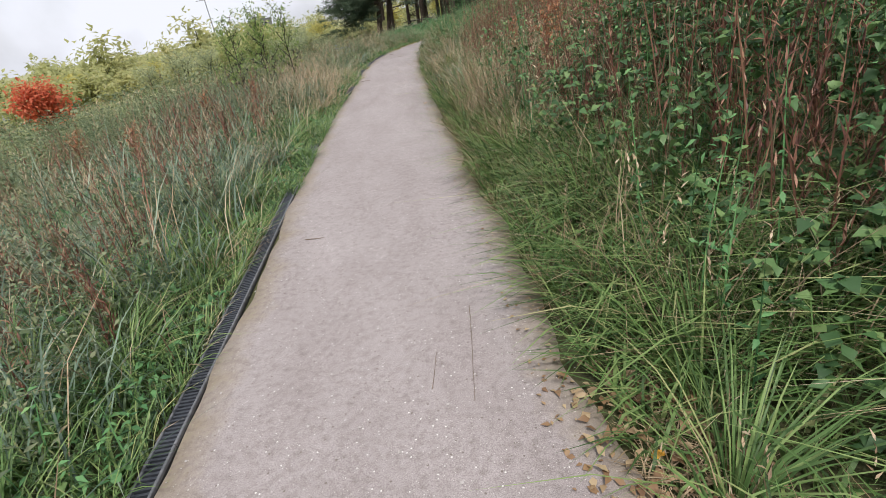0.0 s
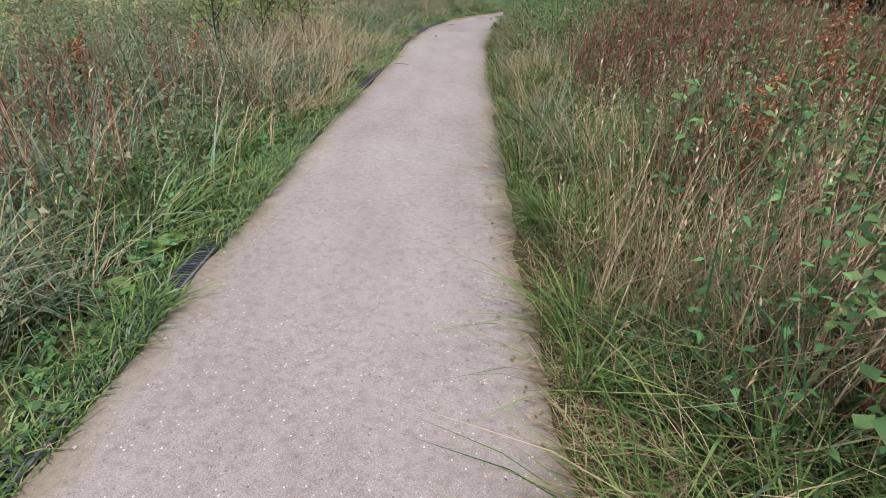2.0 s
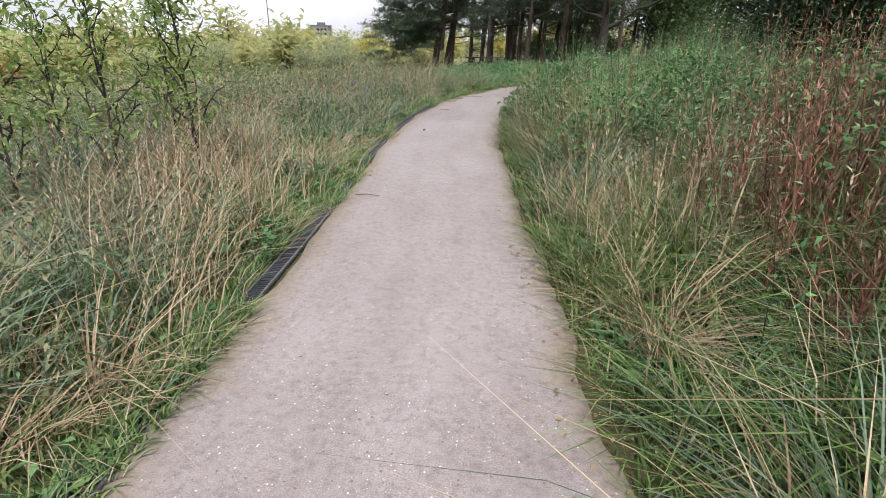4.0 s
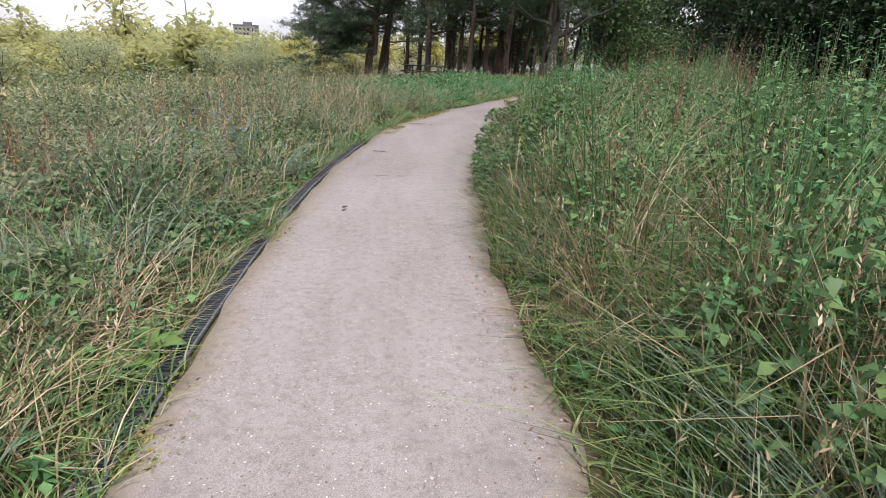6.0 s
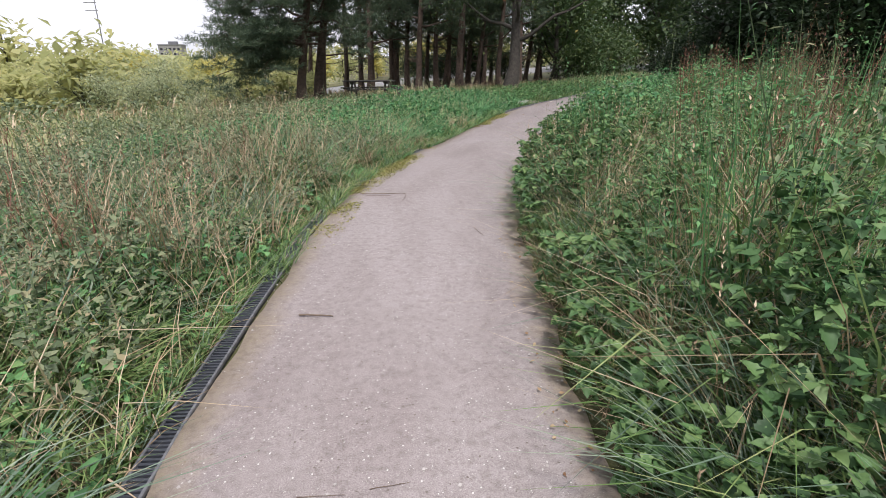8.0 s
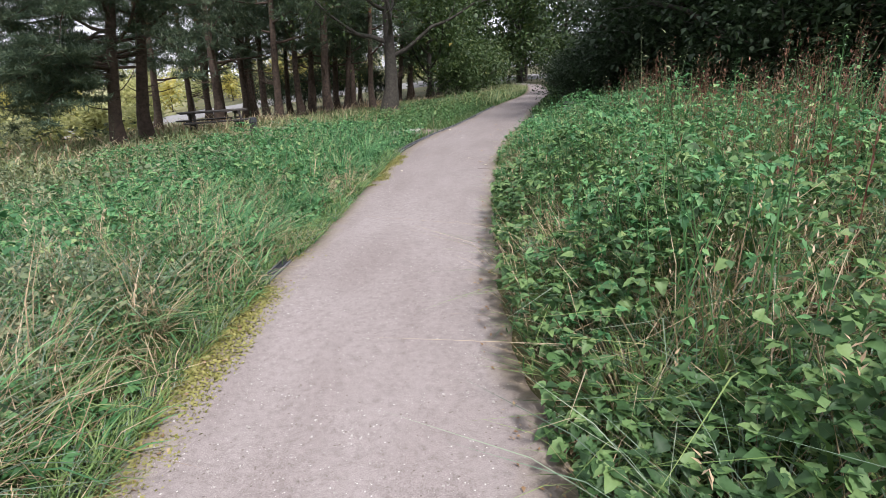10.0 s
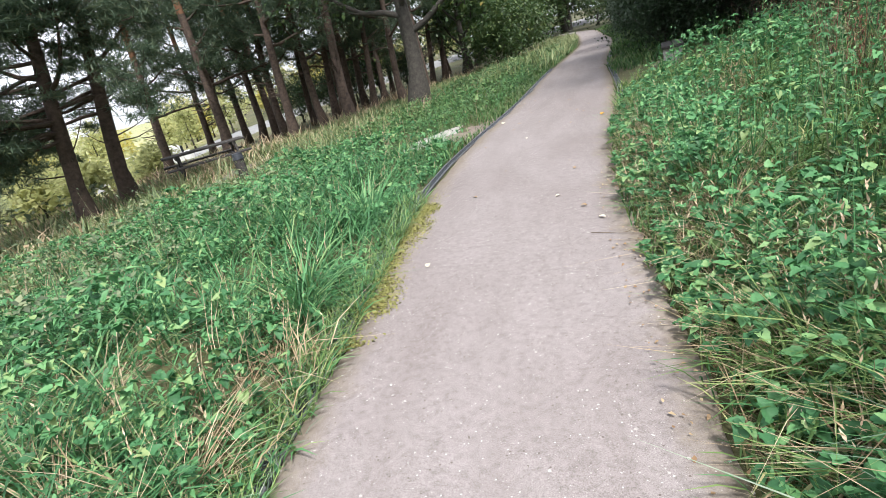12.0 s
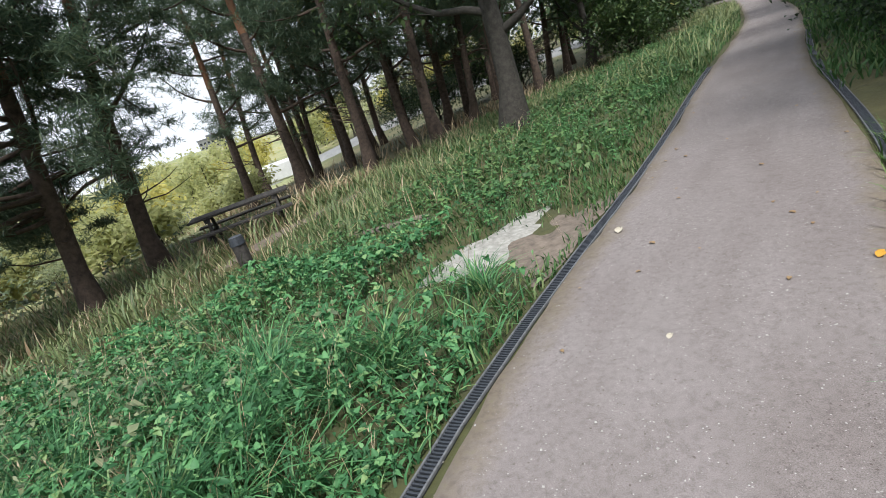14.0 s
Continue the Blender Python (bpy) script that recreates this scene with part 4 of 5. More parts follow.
# a white van, a pale road and a tower beyond the trees
def van(x, y, turn):
    root = new("van")
    root.matrix_basis = Matrix.Translation((x, y, float(land(x, y)) + 0.25)) @ Matrix.Rotation(turn, 4, "Z")
    tagged(root, "white panel van parked beyond the pines", "van")
    part("body", solid("body", WHITE, ((4.6, 1.9, 1.5), (0, 0, 1.25)), ((1.1, 1.8, 0.8), (2.6, 0, 0.9)), bevel=0.14), root)
    part("windscreen", solid("windscreen", GLASSY, ((0.5, 1.6, 0.55), (2.25, 0, 1.6)), bevel=0.05), root)
    for s in (-1, 1):
        for e in (-1.5, 2.1):
            part("wheel", rod("wheel", IRON, 0.36, 0.24, 16), root, at=Matrix.Translation((e, s * 0.72 - 0.12, 0.36)) @ Matrix.Rotation(radians(-90), 4, "X"))


WHITE = plain_material("white_paint", (0.7, 0.7, 0.7), (0.82, 0.82, 0.82), 3, 0.4, 0.05, 0.002)
GLASSY = plain_material("dark_glass", (0.02, 0.022, 0.025), (0.03, 0.032, 0.036), 3, 0.1, 0.0, 0.001)
TARMAC = plain_material("pale_tarmac", (0.2, 0.2, 0.2), (0.28, 0.28, 0.275), 2, 0.9, 0.2, 0.01)
van(-7.6, 74.8, 0.2)
rx = np.linspace(-90, 70, 60)
road_y = 88 + 0.05 * rx
rv = np.stack([np.stack([rx, road_y + o, land(rx, road_y + o) + z], -1) for o, z in ((-4, -0.3), (-3.4, 0.35), (3.4, 0.4), (4, -0.3))], 1)
i = np.arange(59)[:, None] * 4 + np.arange(3)[None]
tagged(new("road", mesh_from("road", rv, np.stack([i, i + 4, i + 5, i + 1], -1).reshape(-1, 4), [TARMAC])), "pale road on a low bank beyond the trees", "road", kind="structure")


def tower_block(x, y):
    root = new("tower_block")
    root.location = (x, y, float(land(x, y)) - 1)
    tagged(root, "distant grey tower block above the treetops", "building")
    part("wall", solid("wall", TARMAC, ((14, 10, 16), (0, 0, 8)), bevel=0.05), root)
    part("roof", solid("roof", RIM, ((14.6, 10.6, 0.6), (0, 0, 16.3)), ((5, 4, 1.8), (1, 0, 17.4)), bevel=0.05), root)
    pane = solid("window", GLASSY, ((1.5, 0.12, 1.3), (0, 0, 0)), bevel=0.02)
    for r in range(5):
        for c in range(5):
            part("window", pane, root, at=Matrix.Translation((-5.2 + 2.6 * c, -5.02, 2.2 + 2.9 * r)))


tower_block(-71, 250)
bpy.data.objects['tower_block'].scale = (0.6, 0.6, 0.62)
mast = tree_root("radio_mast", -52, 143.5, "thin distant lattice mast above the wood", "mast")
part("pole", rod("pole", RIM, 0.16, 20, 8, 0.4), mast)
for k, z in enumerate((13.5, 15.0)):
    part("crossarm", solid("crossarm", RIM, ((2.4, 0.1, 0.12),), bevel=0.01), mast, at=Matrix.Translation((-0.9, 0, z)))

# ---- meadow growth ----
# green and grey-green grasses
g = Heap()
grass(g, 17000, -2, 14, -0.04, 1.3, L, 0.36, 0.0055, 0, bias=1.5, edge=0.22, light=False)
grass(g, 10000, -2, 14, 0.3, 3.6, L, 0.66, 0.0055, 1, keep=0.45, cell=0.8, seed=5.0, light=False)
grass(g, 15000, 12, 26, -0.02, 1.3, L, 0.34, 0.0055, 0, bias=1.4, edge=0.14, light=False)
grass(g, 4200, 12, 26, 0.3, 3.6, L, 0.55, 0.0055, 1, keep=0.4, cell=0.8, seed=6.0, light=False)
grass(g, 17000, -2, 28, 0.09, 1.0, R, 0.45, 0.006, 0, bias=1.2, edge=0.3, path_lean=0.3, droop=0.7, keep=0.75, cell=0.9, seed=8.0, light=False)
grass(g, 4000, 9, 24, 0.2, 2.2, R, 0.66, 0.0055, 0, keep=0.5, cell=0.9, path_lean=0.4, droop=0.9, light=False)
grass(g, 4500, 14, 26, 0.6, 3.5, R, 0.85, 0.0055, 0, keep=0.5, cell=0.7, seed=4.0)
grass(g, 8000, 25, 33, -0.05, 2.6, R, 0.5, 0.006, 0, edge=0.4, droop=0.7, light=False)
grass(g, 7000, -1, 4.5, 0.0, 1.7, R, 0.55, 0.0065, 0, edge=0.5, keep=0.7, cell=1.0, droop=0.9, path_lean=0.35, light=False)
grass(g, 6000, 8, 16, -0.02, 1.4, R, 0.5, 0.006, 0, edge=0.4, droop=0.8, path_lean=0.3, light=False)
grass(g, 4500, 5, 25, 0.05, 0.45, R, 0.34, 0.0045, 0, edge=0.75, lean=0.4, droop=0.6, path_lean=0.4, keep=0.6, cell=0.7, seed=2.2, light=False)
grass(g, 4500, 8, 25, 0.12, 1.0, R, 0.55, 0.0045, 1, edge=0.6, lean=0.35, droop=0.7, path_lean=0.35, keep=0.5, cell=0.6, seed=7.2, light=False)
# overgrown stretches of the drain
grass(g, 16000, -2, 30, -0.04, 0.17, L, 0.17, 0.0034, 0, edge=1.0, lean=0.5, droop=0.6, light=False)
grass(g, 5000, -2, 30, -0.04, 0.17, L, 0.15, 0.003, 1, edge=1.0, lean=0.5, droop=0.6)
for y0, y1, d0, d1, side, count, ht, slot in ((-1, 9, 0.08, 1.6, R, 70, 0.55, 0), (7, 26, 0.1, 1.8, R, 170, 0.6, 0), (5, 26, 0.15, 2.4, R, 80, 0.65, 1), (-1, 9, 0.4, 2.6, L, 110, 0.5, 1), (-1, 25, 0.35, 1.8, L, 140, 0.45, 0), (9, 25, 0.4, 2.8, L, 80, 0.55, 1)):
    tussocks(g, count, y0, y1, d0, d1, side, ht, 0.0042, slot)
stuff("meadow_grass", g, [GREEN, BLUISH], "tall green and grey-green meadow grass leaning over the path edge", "grass")

# bright grass tussocks among the nettles
g = Heap()
grass(g, 15000, 22.5, 32.4, -0.05, 3.5, L, 0.46, 0.008, 0, edge=0.35, keep=0.55, cell=0.8, seed=9.0, droop=0.8, path_lean=0.2, light=False)
grass(g, 3500, 21, 31, -0.05, 1.0, R, 0.4, 0.005, 0, edge=0.4, keep=0.5, droop=0.8, light=False)
tussocks(g, 140, 22.5, 33, 0.35, 3.2, L, 0.5, 0.006, 0, per=70)
tussocks(g, 40, 24, 31, 0.3, 1.1, R, 0.45, 0.005, 0)
stuff("grass_tussocks", g, [LUSH], "bright green arching grass tussocks among nettles", "grass")

# olive autumn meadow further out
g = Heap()
grass(g, 9000, -4, 30, 1.2, 9, L, 0.32, 0.008, 0, bias=1.3, keep=0.6, cell=1.3, seed=3.0)
grass(g, 18000, -2, 44, 7, 32, L, 0.42, 0.018, 0, bias=1.5)
grass(g, 9000, -4, 30, 2.0, 9, R, 0.8, 0.008, 0)
grass(g, 9000, 30, 60, 8, 50, L, 0.5, 0.022, 1, bias=1.5, keep=0.5, cell=4)
grass(g, 15000, 32, 46, 4.0, 13, L, 0.32, 0.009, 0, bias=1.2, keep=0.8, cell=1.2, seed=2.0)
grass(g, 2500, 32, 46, 6.0, 13, L, 0.45, 0.007, 1, keep=0.5, cell=1.4, seed=6.5)
stuff("autumn_meadow", g, [OLIVE, STRAW], "olive and tan autumn meadow grass past its prime", "grass")

# straw grasses with seed heads
g = Heap()
for y0, y1, side, n, d1 in ((-2, 4.5, R, 1300, 1.4), (4.5, 9.5, R, 6500, 2.2), (9.5, 13.5, R, 1900, 2.0), (13, 22, R, 3000, 1.6), (22, 30, R, 2800, 1.6), (-2, 9, L, 2600, 3.5), (9, 15, L, 4200, 1.8), (15, 20, L, 700, 3.0), (19, 24, L, 1900, 2.2), (24, 34, L, 2600, 5.0)):
    b, h, az = grass(g, n, y0, y1, 0.15, d1, side, 0.85 if y0 < 22 else 0.6, 0.0027, 0, lean=0.3, droop=0.3, keep=0.42, cell=0.9, seed=1.0 + y0, edge=0.4)
    heads(g, b, h, az, 0.22, 0.13, 0)
# flattened dead grass along the edges
for y0, y1, side, n, d1, ht in ((-2, 22, R, 8500, 0.4, 0.2), (22, 30, R, 3500, 0.4, 0.18), (-2, 26, L, 4500, 0.3, 0.18), (9, 17, L, 3000, 1.6, 0.36), (0.5, 7, R, 4500, 0.34, 0.2)):
    grass(g, n, y0, y1, 0.0, d1, side, ht, 0.003, 0, lean=0.8, droop=0.6, keep=0.55, cell=1.1, seed=3.0, edge=0.6, path_lean=0.35)
for y0, y1, side, n, d1, ht in ((24, 31, R, 3800, 0.6, 0.42), (22, 27.5, L, 3600, 2.2, 0.5), (8, 24, R, 5000, 2.6, 0.85), (8, 23, L, 4500, 3.2, 0.62)):
    b, h, az = grass(g, n, y0, y1, 0.02, d1, side, ht, 0.0035, 0, lean=0.45, droop=0.7, keep=0.4, cell=0.6, seed=2.7 + y0, edge=0.6)
    heads(g, b, h, az, 0.12, 0.1, 0)
for y0, y1, d1, side, count, ht in ((-1, 9, 1.6, R, 70, 0.55), (7, 25, 1.8, R, 110, 0.6), (-1, 24, 3.0, L, 170, 0.5), (24, 31, 0.7, R, 50, 0.4), (22, 28, 2.5, L, 40, 0.45)):
    tussocks(g, count, y0, y1, 0.3, d1, side, ht, 0.003, 0, per=45)
stuff("dry_grass", g, [STRAW], "straw-coloured dry grass with feathery seed heads", "grass")

# brown-red willowherb and dock stems gone to seed
g = Heap()
for y0, y1, side, n, d0, d1, ht in ((-1, 8, R, 2300, 0.8, 4.5, 1.3), (4, 13, R, 3300, 0.8, 4.5, 1.15), (10, 22, R, 260, 1.6, 5, 1.05), (-2, 9, L, 1000, 0.6, 4.5, 0.8), (8, 24, L, 420, 0.8, 5, 0.7), (19, 25, R, 220, 1.6, 4.5, 1.15), (24, 33, R, 900, 2.0, 4.5, 1.0)):
    weeds(g, n, y0, y1, d0, d1, side, ht, 0.085, slot=0, stem=0, per=26, width=0.14, keep=0.5, cell=1.3, seed=y0 + 0.5, first=0.25, tilt=1.05, edge=0.7, simple=True)
stuff("withered_willowherb", g, [RUSSET], "brown-red withered willowherb stems gone to seed", "weeds")

# mugwort and other fine-leaved weeds
g = Heap()
for y0, y1, side, n, d0, d1, ht in ((-2, 10, L, 2300, 0.35, 5, 0.85), (9, 26, L, 4200, 0.3, 5.0, 0.62), (-2, 30, L, 2600, 4.5, 14, 0.9), (-2, 14, R, 1500, 0.7, 5, 1.25), (13, 30, R, 1300, 1.0, 5, 1.2)):
    weeds(g, n, y0, y1, d0, d1, side, ht, 0.062 if d0 < 4 else 0.12, slot=0, stem=0, per=20, width=0.34, keep=0.5, cell=1.0, seed=y0 + 3.5, first=0.12, tilt=0.3, edge=0.5, simple=True)
for y0, y1, n, d0, d1, ht, lf in ((-2, 12, 9000, 0.5, 4.5, 0.55, 0.05), (11, 25, 20000, 0.3, 4.5, 0.45, 0.052), (-2, 34, 17000, 4, 16, 0.6, 0.085), (-2, 44, 11000, 12, 34, 0.8, 0.17)):
    thicket(g, n, y0, y1, d0, d1, L, ht, lf, keep=0.55, cell=1.2, seed=y0 + 7.5, depth=0.8, simple=True)
stuff("mugwort", g, [MUGWORT], "grey-olive mugwort and fine-leaved meadow weeds", "weeds")

# nettles and other green weeds
g = Heap()
for y0, y1, side, n, d0, d1, ht in ((-2, 8, R, 1100, 0.4, 3.5, 1.1), (7, 14, R, 600, 0.6, 3.5, 1.0), (13, 25, R, 3000, 0.4, 3.6, 1.0), (-2, 23, L, 2300, 0.15, 3.5, 0.42)):
    weeds(g, n, y0, y1, d0, d1, side, ht, 0.062, slot=0, stem=0, per=12, keep=0.55, cell=0.9, seed=y0 + 1.5, edge=0.5)
for y0, y1, side, n, d0, d1, ht in ((23.5, 32, R, 2700, 0.3, 4.0, 0.82), (23.5, 32.6, L, 4300, 0.1, 5.0, 0.42), (19, 23, L, 300, 0.3, 3, 0.5)):
    weeds(g, n, y0, y1, d0, d1, side, ht, 0.066, slot=1, stem=1, per=10, keep=0.6, cell=0.9, seed=y0 + 1.5, edge=0.5)
weeds(g, 700, 32.2, 35.0, 2.0, 6.0, L, 0.42, 0.066, slot=1, stem=1, per=10, keep=0.7, cell=0.9, seed=4.5, edge=0.5)
weeds(g, 2200, 33.5, 50, 0.5, 4.5, L, 0.32, 0.08, slot=0, stem=0, per=10, keep=0.6, cell=0.9, seed=34.5, edge=0.5, simple=True)
stuff("nettles", g, [NETTLE, LUSH], "green stinging nettles and leafy weeds beside the path", "weeds")

# clover, bindweed and seedlings low in the meadow
g = Heap()
for y0, y1, n, ht, lf in ((-2, 12, 3500, 0.3, 0.06), (11, 25, 7000, 0.34, 0.06)):
    thicket(g, n, y0, y1, 0.12, 3.2, L, ht, lf, keep=0.5, cell=0.7, seed=y0 + 4.5, depth=0.7)
thicket(g, 3000, 9, 22, 0.1, 1.2, R, 0.3, 0.06, keep=0.5, cell=0.7, seed=9.5, depth=0.7)
stuff("low_weeds", g, [NETTLE], "green clover and bindweed low in the meadow", "weeds")

# brambles
g = Heap()
for y0, y1, side, n, d0, d1, ht in ((-2, 7, R, 5000, 0.5, 3.2, 0.9), (0.5, 5.5, R, 3500, 1.2, 3.6, 1.3), (7, 14, R, 3600, 1.2, 3.8, 0.9), (13, 23, R, 7000, 0.35, 3.2, 0.85), (14, 23, L, 2200, 0.3, 2.5, 0.35)):
    thicket(g, n, y0, y1, d0, d1, side, ht, 0.062, keep=0.55, seed=y0 + 2.5)
for y0, y1, side, n, d0, d1, ht in ((22, 25, R, 2000, 0.1, 3.3, 0.95), (24.5, 32, R, 4600, 0.05, 3.3, 0.85), (24.5, 32.6, L, 6000, 0.15, 4.2, 0.58)):
    thicket(g, n, y0, y1, d0, d1, side, ht, 0.055, slot=1, keep=0.65, seed=y0 + 2.5, broad=True)
# the steep side of the thicket on the inner bend
thicket(g, 5200, 17.0, 25.2, -0.06, 1.1, R, 0.85, 0.055, slot=0, keep=0.7, seed=3.1, edge=0.55, depth=0.85, broad=True)
# the high dark brambles at the start
thicket(g, 6500, 0.6, 5.6, 1.1, 3.6, R, 1.5, 0.055, slot=0, keep=0.7, seed=1.1, edge=0.8, depth=0.9, broad=True)
thicket(g, 2600, 24.8, 30.5, -0.04, 0.7, R, 0.5, 0.055, slot=1, keep=0.6, seed=6.1, edge=0.4, depth=0.85, broad=True)
thicket(g, 2600, 32.2, 35.0, 1.9, 6.0, L, 0.42, 0.07, slot=1, keep=0.7, seed=5.5, broad=True)
thicket(g, 5500, 35.2, 52, 0.4, 4.5, L, 0.34, 0.085, slot=0, keep=0.6, cell=1.1, seed=7.7, edge=0.5, depth=0.8, simple=True)
# creeping plants along the left edge
thicket(g, 7000, -2, 26, 0.0, 0.7, L, 0.16, 0.04, slot=0, keep=0.6, seed=1.7, depth=0.9, simple=True)
stuff("brambles", g, [BRAMBLE, LUSH], "green bramble thicket with three-part leaves", "bramble")

# coarse leaves of the open slope
g = Heap()
thicket(g, 5200, 17, 33, 1.6, 7.5, L, 0.62, 0.07, keep=0.5, cell=1.1, seed=8.3, depth=0.7)
weeds(g, 1500, 17, 34, 1.8, 8.0, L, 0.8, 0.07, per=14, width=0.34, keep=0.5, cell=1.2, seed=9.4, simple=True)
stuff("slope_weeds", g, [MUGWORT], "rough olive weeds on the slope below the path", "weeds")

# short turf under the pines
g = Heap()
grass(g, 30000, 31, 42, 0.0, 6.5, L, 0.14, 0.0075, 0, edge=0.7, bias=1.3)
grass(g, 12000, 41, 58, 0.0, 9, L, 0.22, 0.016, 0, edge=0.8)
grass(g, 5000, 35, 56, 0.3, 4, R, 0.25, 0.016, 0, edge=0.8)
grass(g, 3500, 35, 58, 2.2, 8, L, 0.4, 0.008, 1, edge=0.7, keep=0.6, cell=1.3, seed=1.4)
grass(g, 2500, 36, 58, 2.0, 9, L, 0.5, 0.006, 2, edge=0.7, keep=0.5, cell=1.5, seed=5.4)
grass(g, 2200, 40, 66, 0.1, 2.5, L, 0.6, 0.014, 1, edge=0.6)
grass(g, 7000, 35, 66, 0.0, 2.0, R, 0.3, 0.014, 0, edge=0.7)
stuff("short_turf", g, [TURF, OLIVE, STRAW], "short green turf and olive grasses under the pines", "grass")

# ---- small things ----
def dock(x, y, count, size, label, mat=None, up=0.55, name="dock_plant", category="plant"):
    """A rosette of large wavy leaves on stalks."""
    root = new(name)
    root.location = (x, y, float(land(x, y)))
    tagged(root, label, category)
    for k in range(count):
        az = k * 2.4 + rng.uniform(-0.3, 0.3)
        ln = size * rng.uniform(0.7, 1.15)
        wd = ln * rng.uniform(0.28, 0.38)
        tilt = up * rng.uniform(0.5, 1.4)
        cols, rows_n = 5, 9
        v = []
        for r in range(rows_n):
            u = r / (rows_n - 1)
            wide = wd * math.sin(math.pi * min(1, 0.12 + 0.88 * u) ** 0.8) * 0.9 + 0.004
            for c in range(cols):
                s = (c / (cols - 1) - 0.5) * 2
                along = 0.25 * ln + ln * u
                lift = math.sin(tilt) * along * (1 - 0.55 * u * u) + 0.04 * wide / wd * s * s * ln + 0.02 * ln * math.sin(9 * u + 3 * s + k)
                flat = math.cos(tilt) * along
                v.append((flat * math.cos(az) - s * wide * math.sin(az), flat * math.sin(az) + s * wide * math.cos(az), lift + 0.03))
        i = np.arange(rows_n - 1)[:, None] * cols + np.arange(cols - 1)[None]
        f = np.stack([i, i + 1, i + 1 + cols, i + cols], -1).reshape(-1, 4)
        part("leaf", mesh_from("leaf", v, f, [mat or DOCK]), root)
        base = np.array(v[2])
        part("stalk", mesh_from("stalk", *tube([(0, 0, 0), base * [0.5, 0.5, 0.6], base], (0.006, 0.005, 0.004), 5), [DOCK]), root)
    return root


dock(-0.98, 14.2, 9, 0.17, "low dock plant with broad bright green leaves at the path edge")
dock(-0.72, 6.6, 9, 0.12, "dock plant with large yellow-green leaves by the path", up=0.8)
dock(-0.68, 6.15, 7, 0.11, "small dock plant with yellow-green leaves by the path", up=0.7)
dock(-1.45, 16.7, 12, 0.17, "burdock with large soft green leaves in the weeds", up=0.9)
dock(-1.4, 19.2, 5, 0.14, "plant with pale yellow broad leaves in the meadow", mat=GOLD, up=0.9)
dock(2.0, 1.75, 13, 0.17, "broad-leaved green plant under the thicket", up=0.7)


def chicory(x, y, height):
    root = new("chicory")
    root.location = (x, y, float(land(x, y)))
    tagged(root, "thin chicory stem with sky-blue flowers", "flower", "chicory in the meadow")
    lean = rng.normal(0, 0.12, 2)
    tip = np.array([lean[0], lean[1], 1.0]) * height
    wood = Heap()
    wood.add(*tube([(0, 0, 0), tip * 0.5 + [0.02, 0, 0], tip], (0.005, 0.004, 0.002), 5))
    spots_ = []
    for k in range(5):
        a = tip * rng.uniform(0.45, 1.0)
        e = a + np.array([*rng.normal(0, 0.09, 2), 0.06])
        wood.add(*tube([a, (a + e) / 2, e], (0.003, 0.002, 0.0015), 4))
        spots_.append(e)
    part("stem", wood.mesh("stem", [MUGWORT]), root)
    for e in spots_:
        n = 12
        az = np.linspace(0, 2 * np.pi, n, endpoint=False)
        part("flower", mesh_from("flower", *leaves(np.repeat(e[None], n, 0), np.full(n, 0.022), np.full(n, 0.005), az, np.full(n, 0.35), True), [BLUE]), root, "sky-blue flower")


for k in range(9):
    chicory(rng.uniform(-2.1, -1.3), rng.uniform(16.4, 18.6), rng.uniform(0.55, 0.85))
for k in range(3):
    chicory(rng.uniform(-1.6, -1.2), rng.uniform(17.3, 18.0), rng.uniform(0.5, 0.8))


def ragwort(x, y, height):
    root = new("ragwort")
    root.location = (x, y, float(land(x, y)))
    tagged(root, "upright weed with small yellow flower heads", "flower", "yellow flowers in the meadow")
    wood = Heap()
    tip = np.array([0.05, 0.02, height])
    wood.add(*tube([(0, 0, 0), tip * 0.5, tip], (0.005, 0.004, 0.002), 5))
    part("stem", wood.mesh("stem", [MUGWORT]), root)
    for k in range(5):
        e = tip + rng.normal(0, 0.035, 3)
        az = np.linspace(0, 2 * np.pi, 9, endpoint=False)
        part("flower", mesh_from("flower", *leaves(np.repeat(e[None], 9, 0), np.full(9, 0.013), np.full(9, 0.004), az, np.full(9, 0.3), True), [GOLD]), root, "yellow flower head")


for k in range(12):
    y = rng.uniform(15.5, 22)
    ragwort(float(place_beside(y, -float(half(y)) - rng.uniform(0.3, 2.2))), y, rng.uniform(0.35, 0.75))


def dead_dock(x, y, height):
    """A rust-brown flower spike."""
    root = new("dock_spike")
    root.location = (x, y, float(land(x, y)))
    tagged(root, "rust-orange withered dock spike standing above the weeds", "plant", "withered dock spikes")
    wood = Heap()
    seed = wood
    tip = np.array([0.04, 0.03, height])
    wood.add(*tube([(0, 0, 0), tip * 0.5, tip], (0.008, 0.006, 0.003), 5))
    for k in range(9):
        a = tip * (0.55 + 0.05 * k)
        e = a + np.array([0.1 * math.cos(2.4 * k), 0.1 * math.sin(2.4 * k), 0.16]) * (1.2 - 0.06 * k)
        wood.add(*tube([a, (a + e) / 2, e], (0.004, 0.003, 0.002), 4))
        at = a + (e - a) * rng.uniform(0, 1, (46, 1)) + rng.normal(0, 0.012, (46, 3))
        s = rng.uniform(0.014, 0.03, 46)
        seed.add(*leaves(at, s, s * 0.4, rng.uniform(0, 6.28, 46), rng.normal(0, 0.6, 46), True), slot=1)
    part("spike", wood.mesh("spike", [RUSSET, RUST]), root)


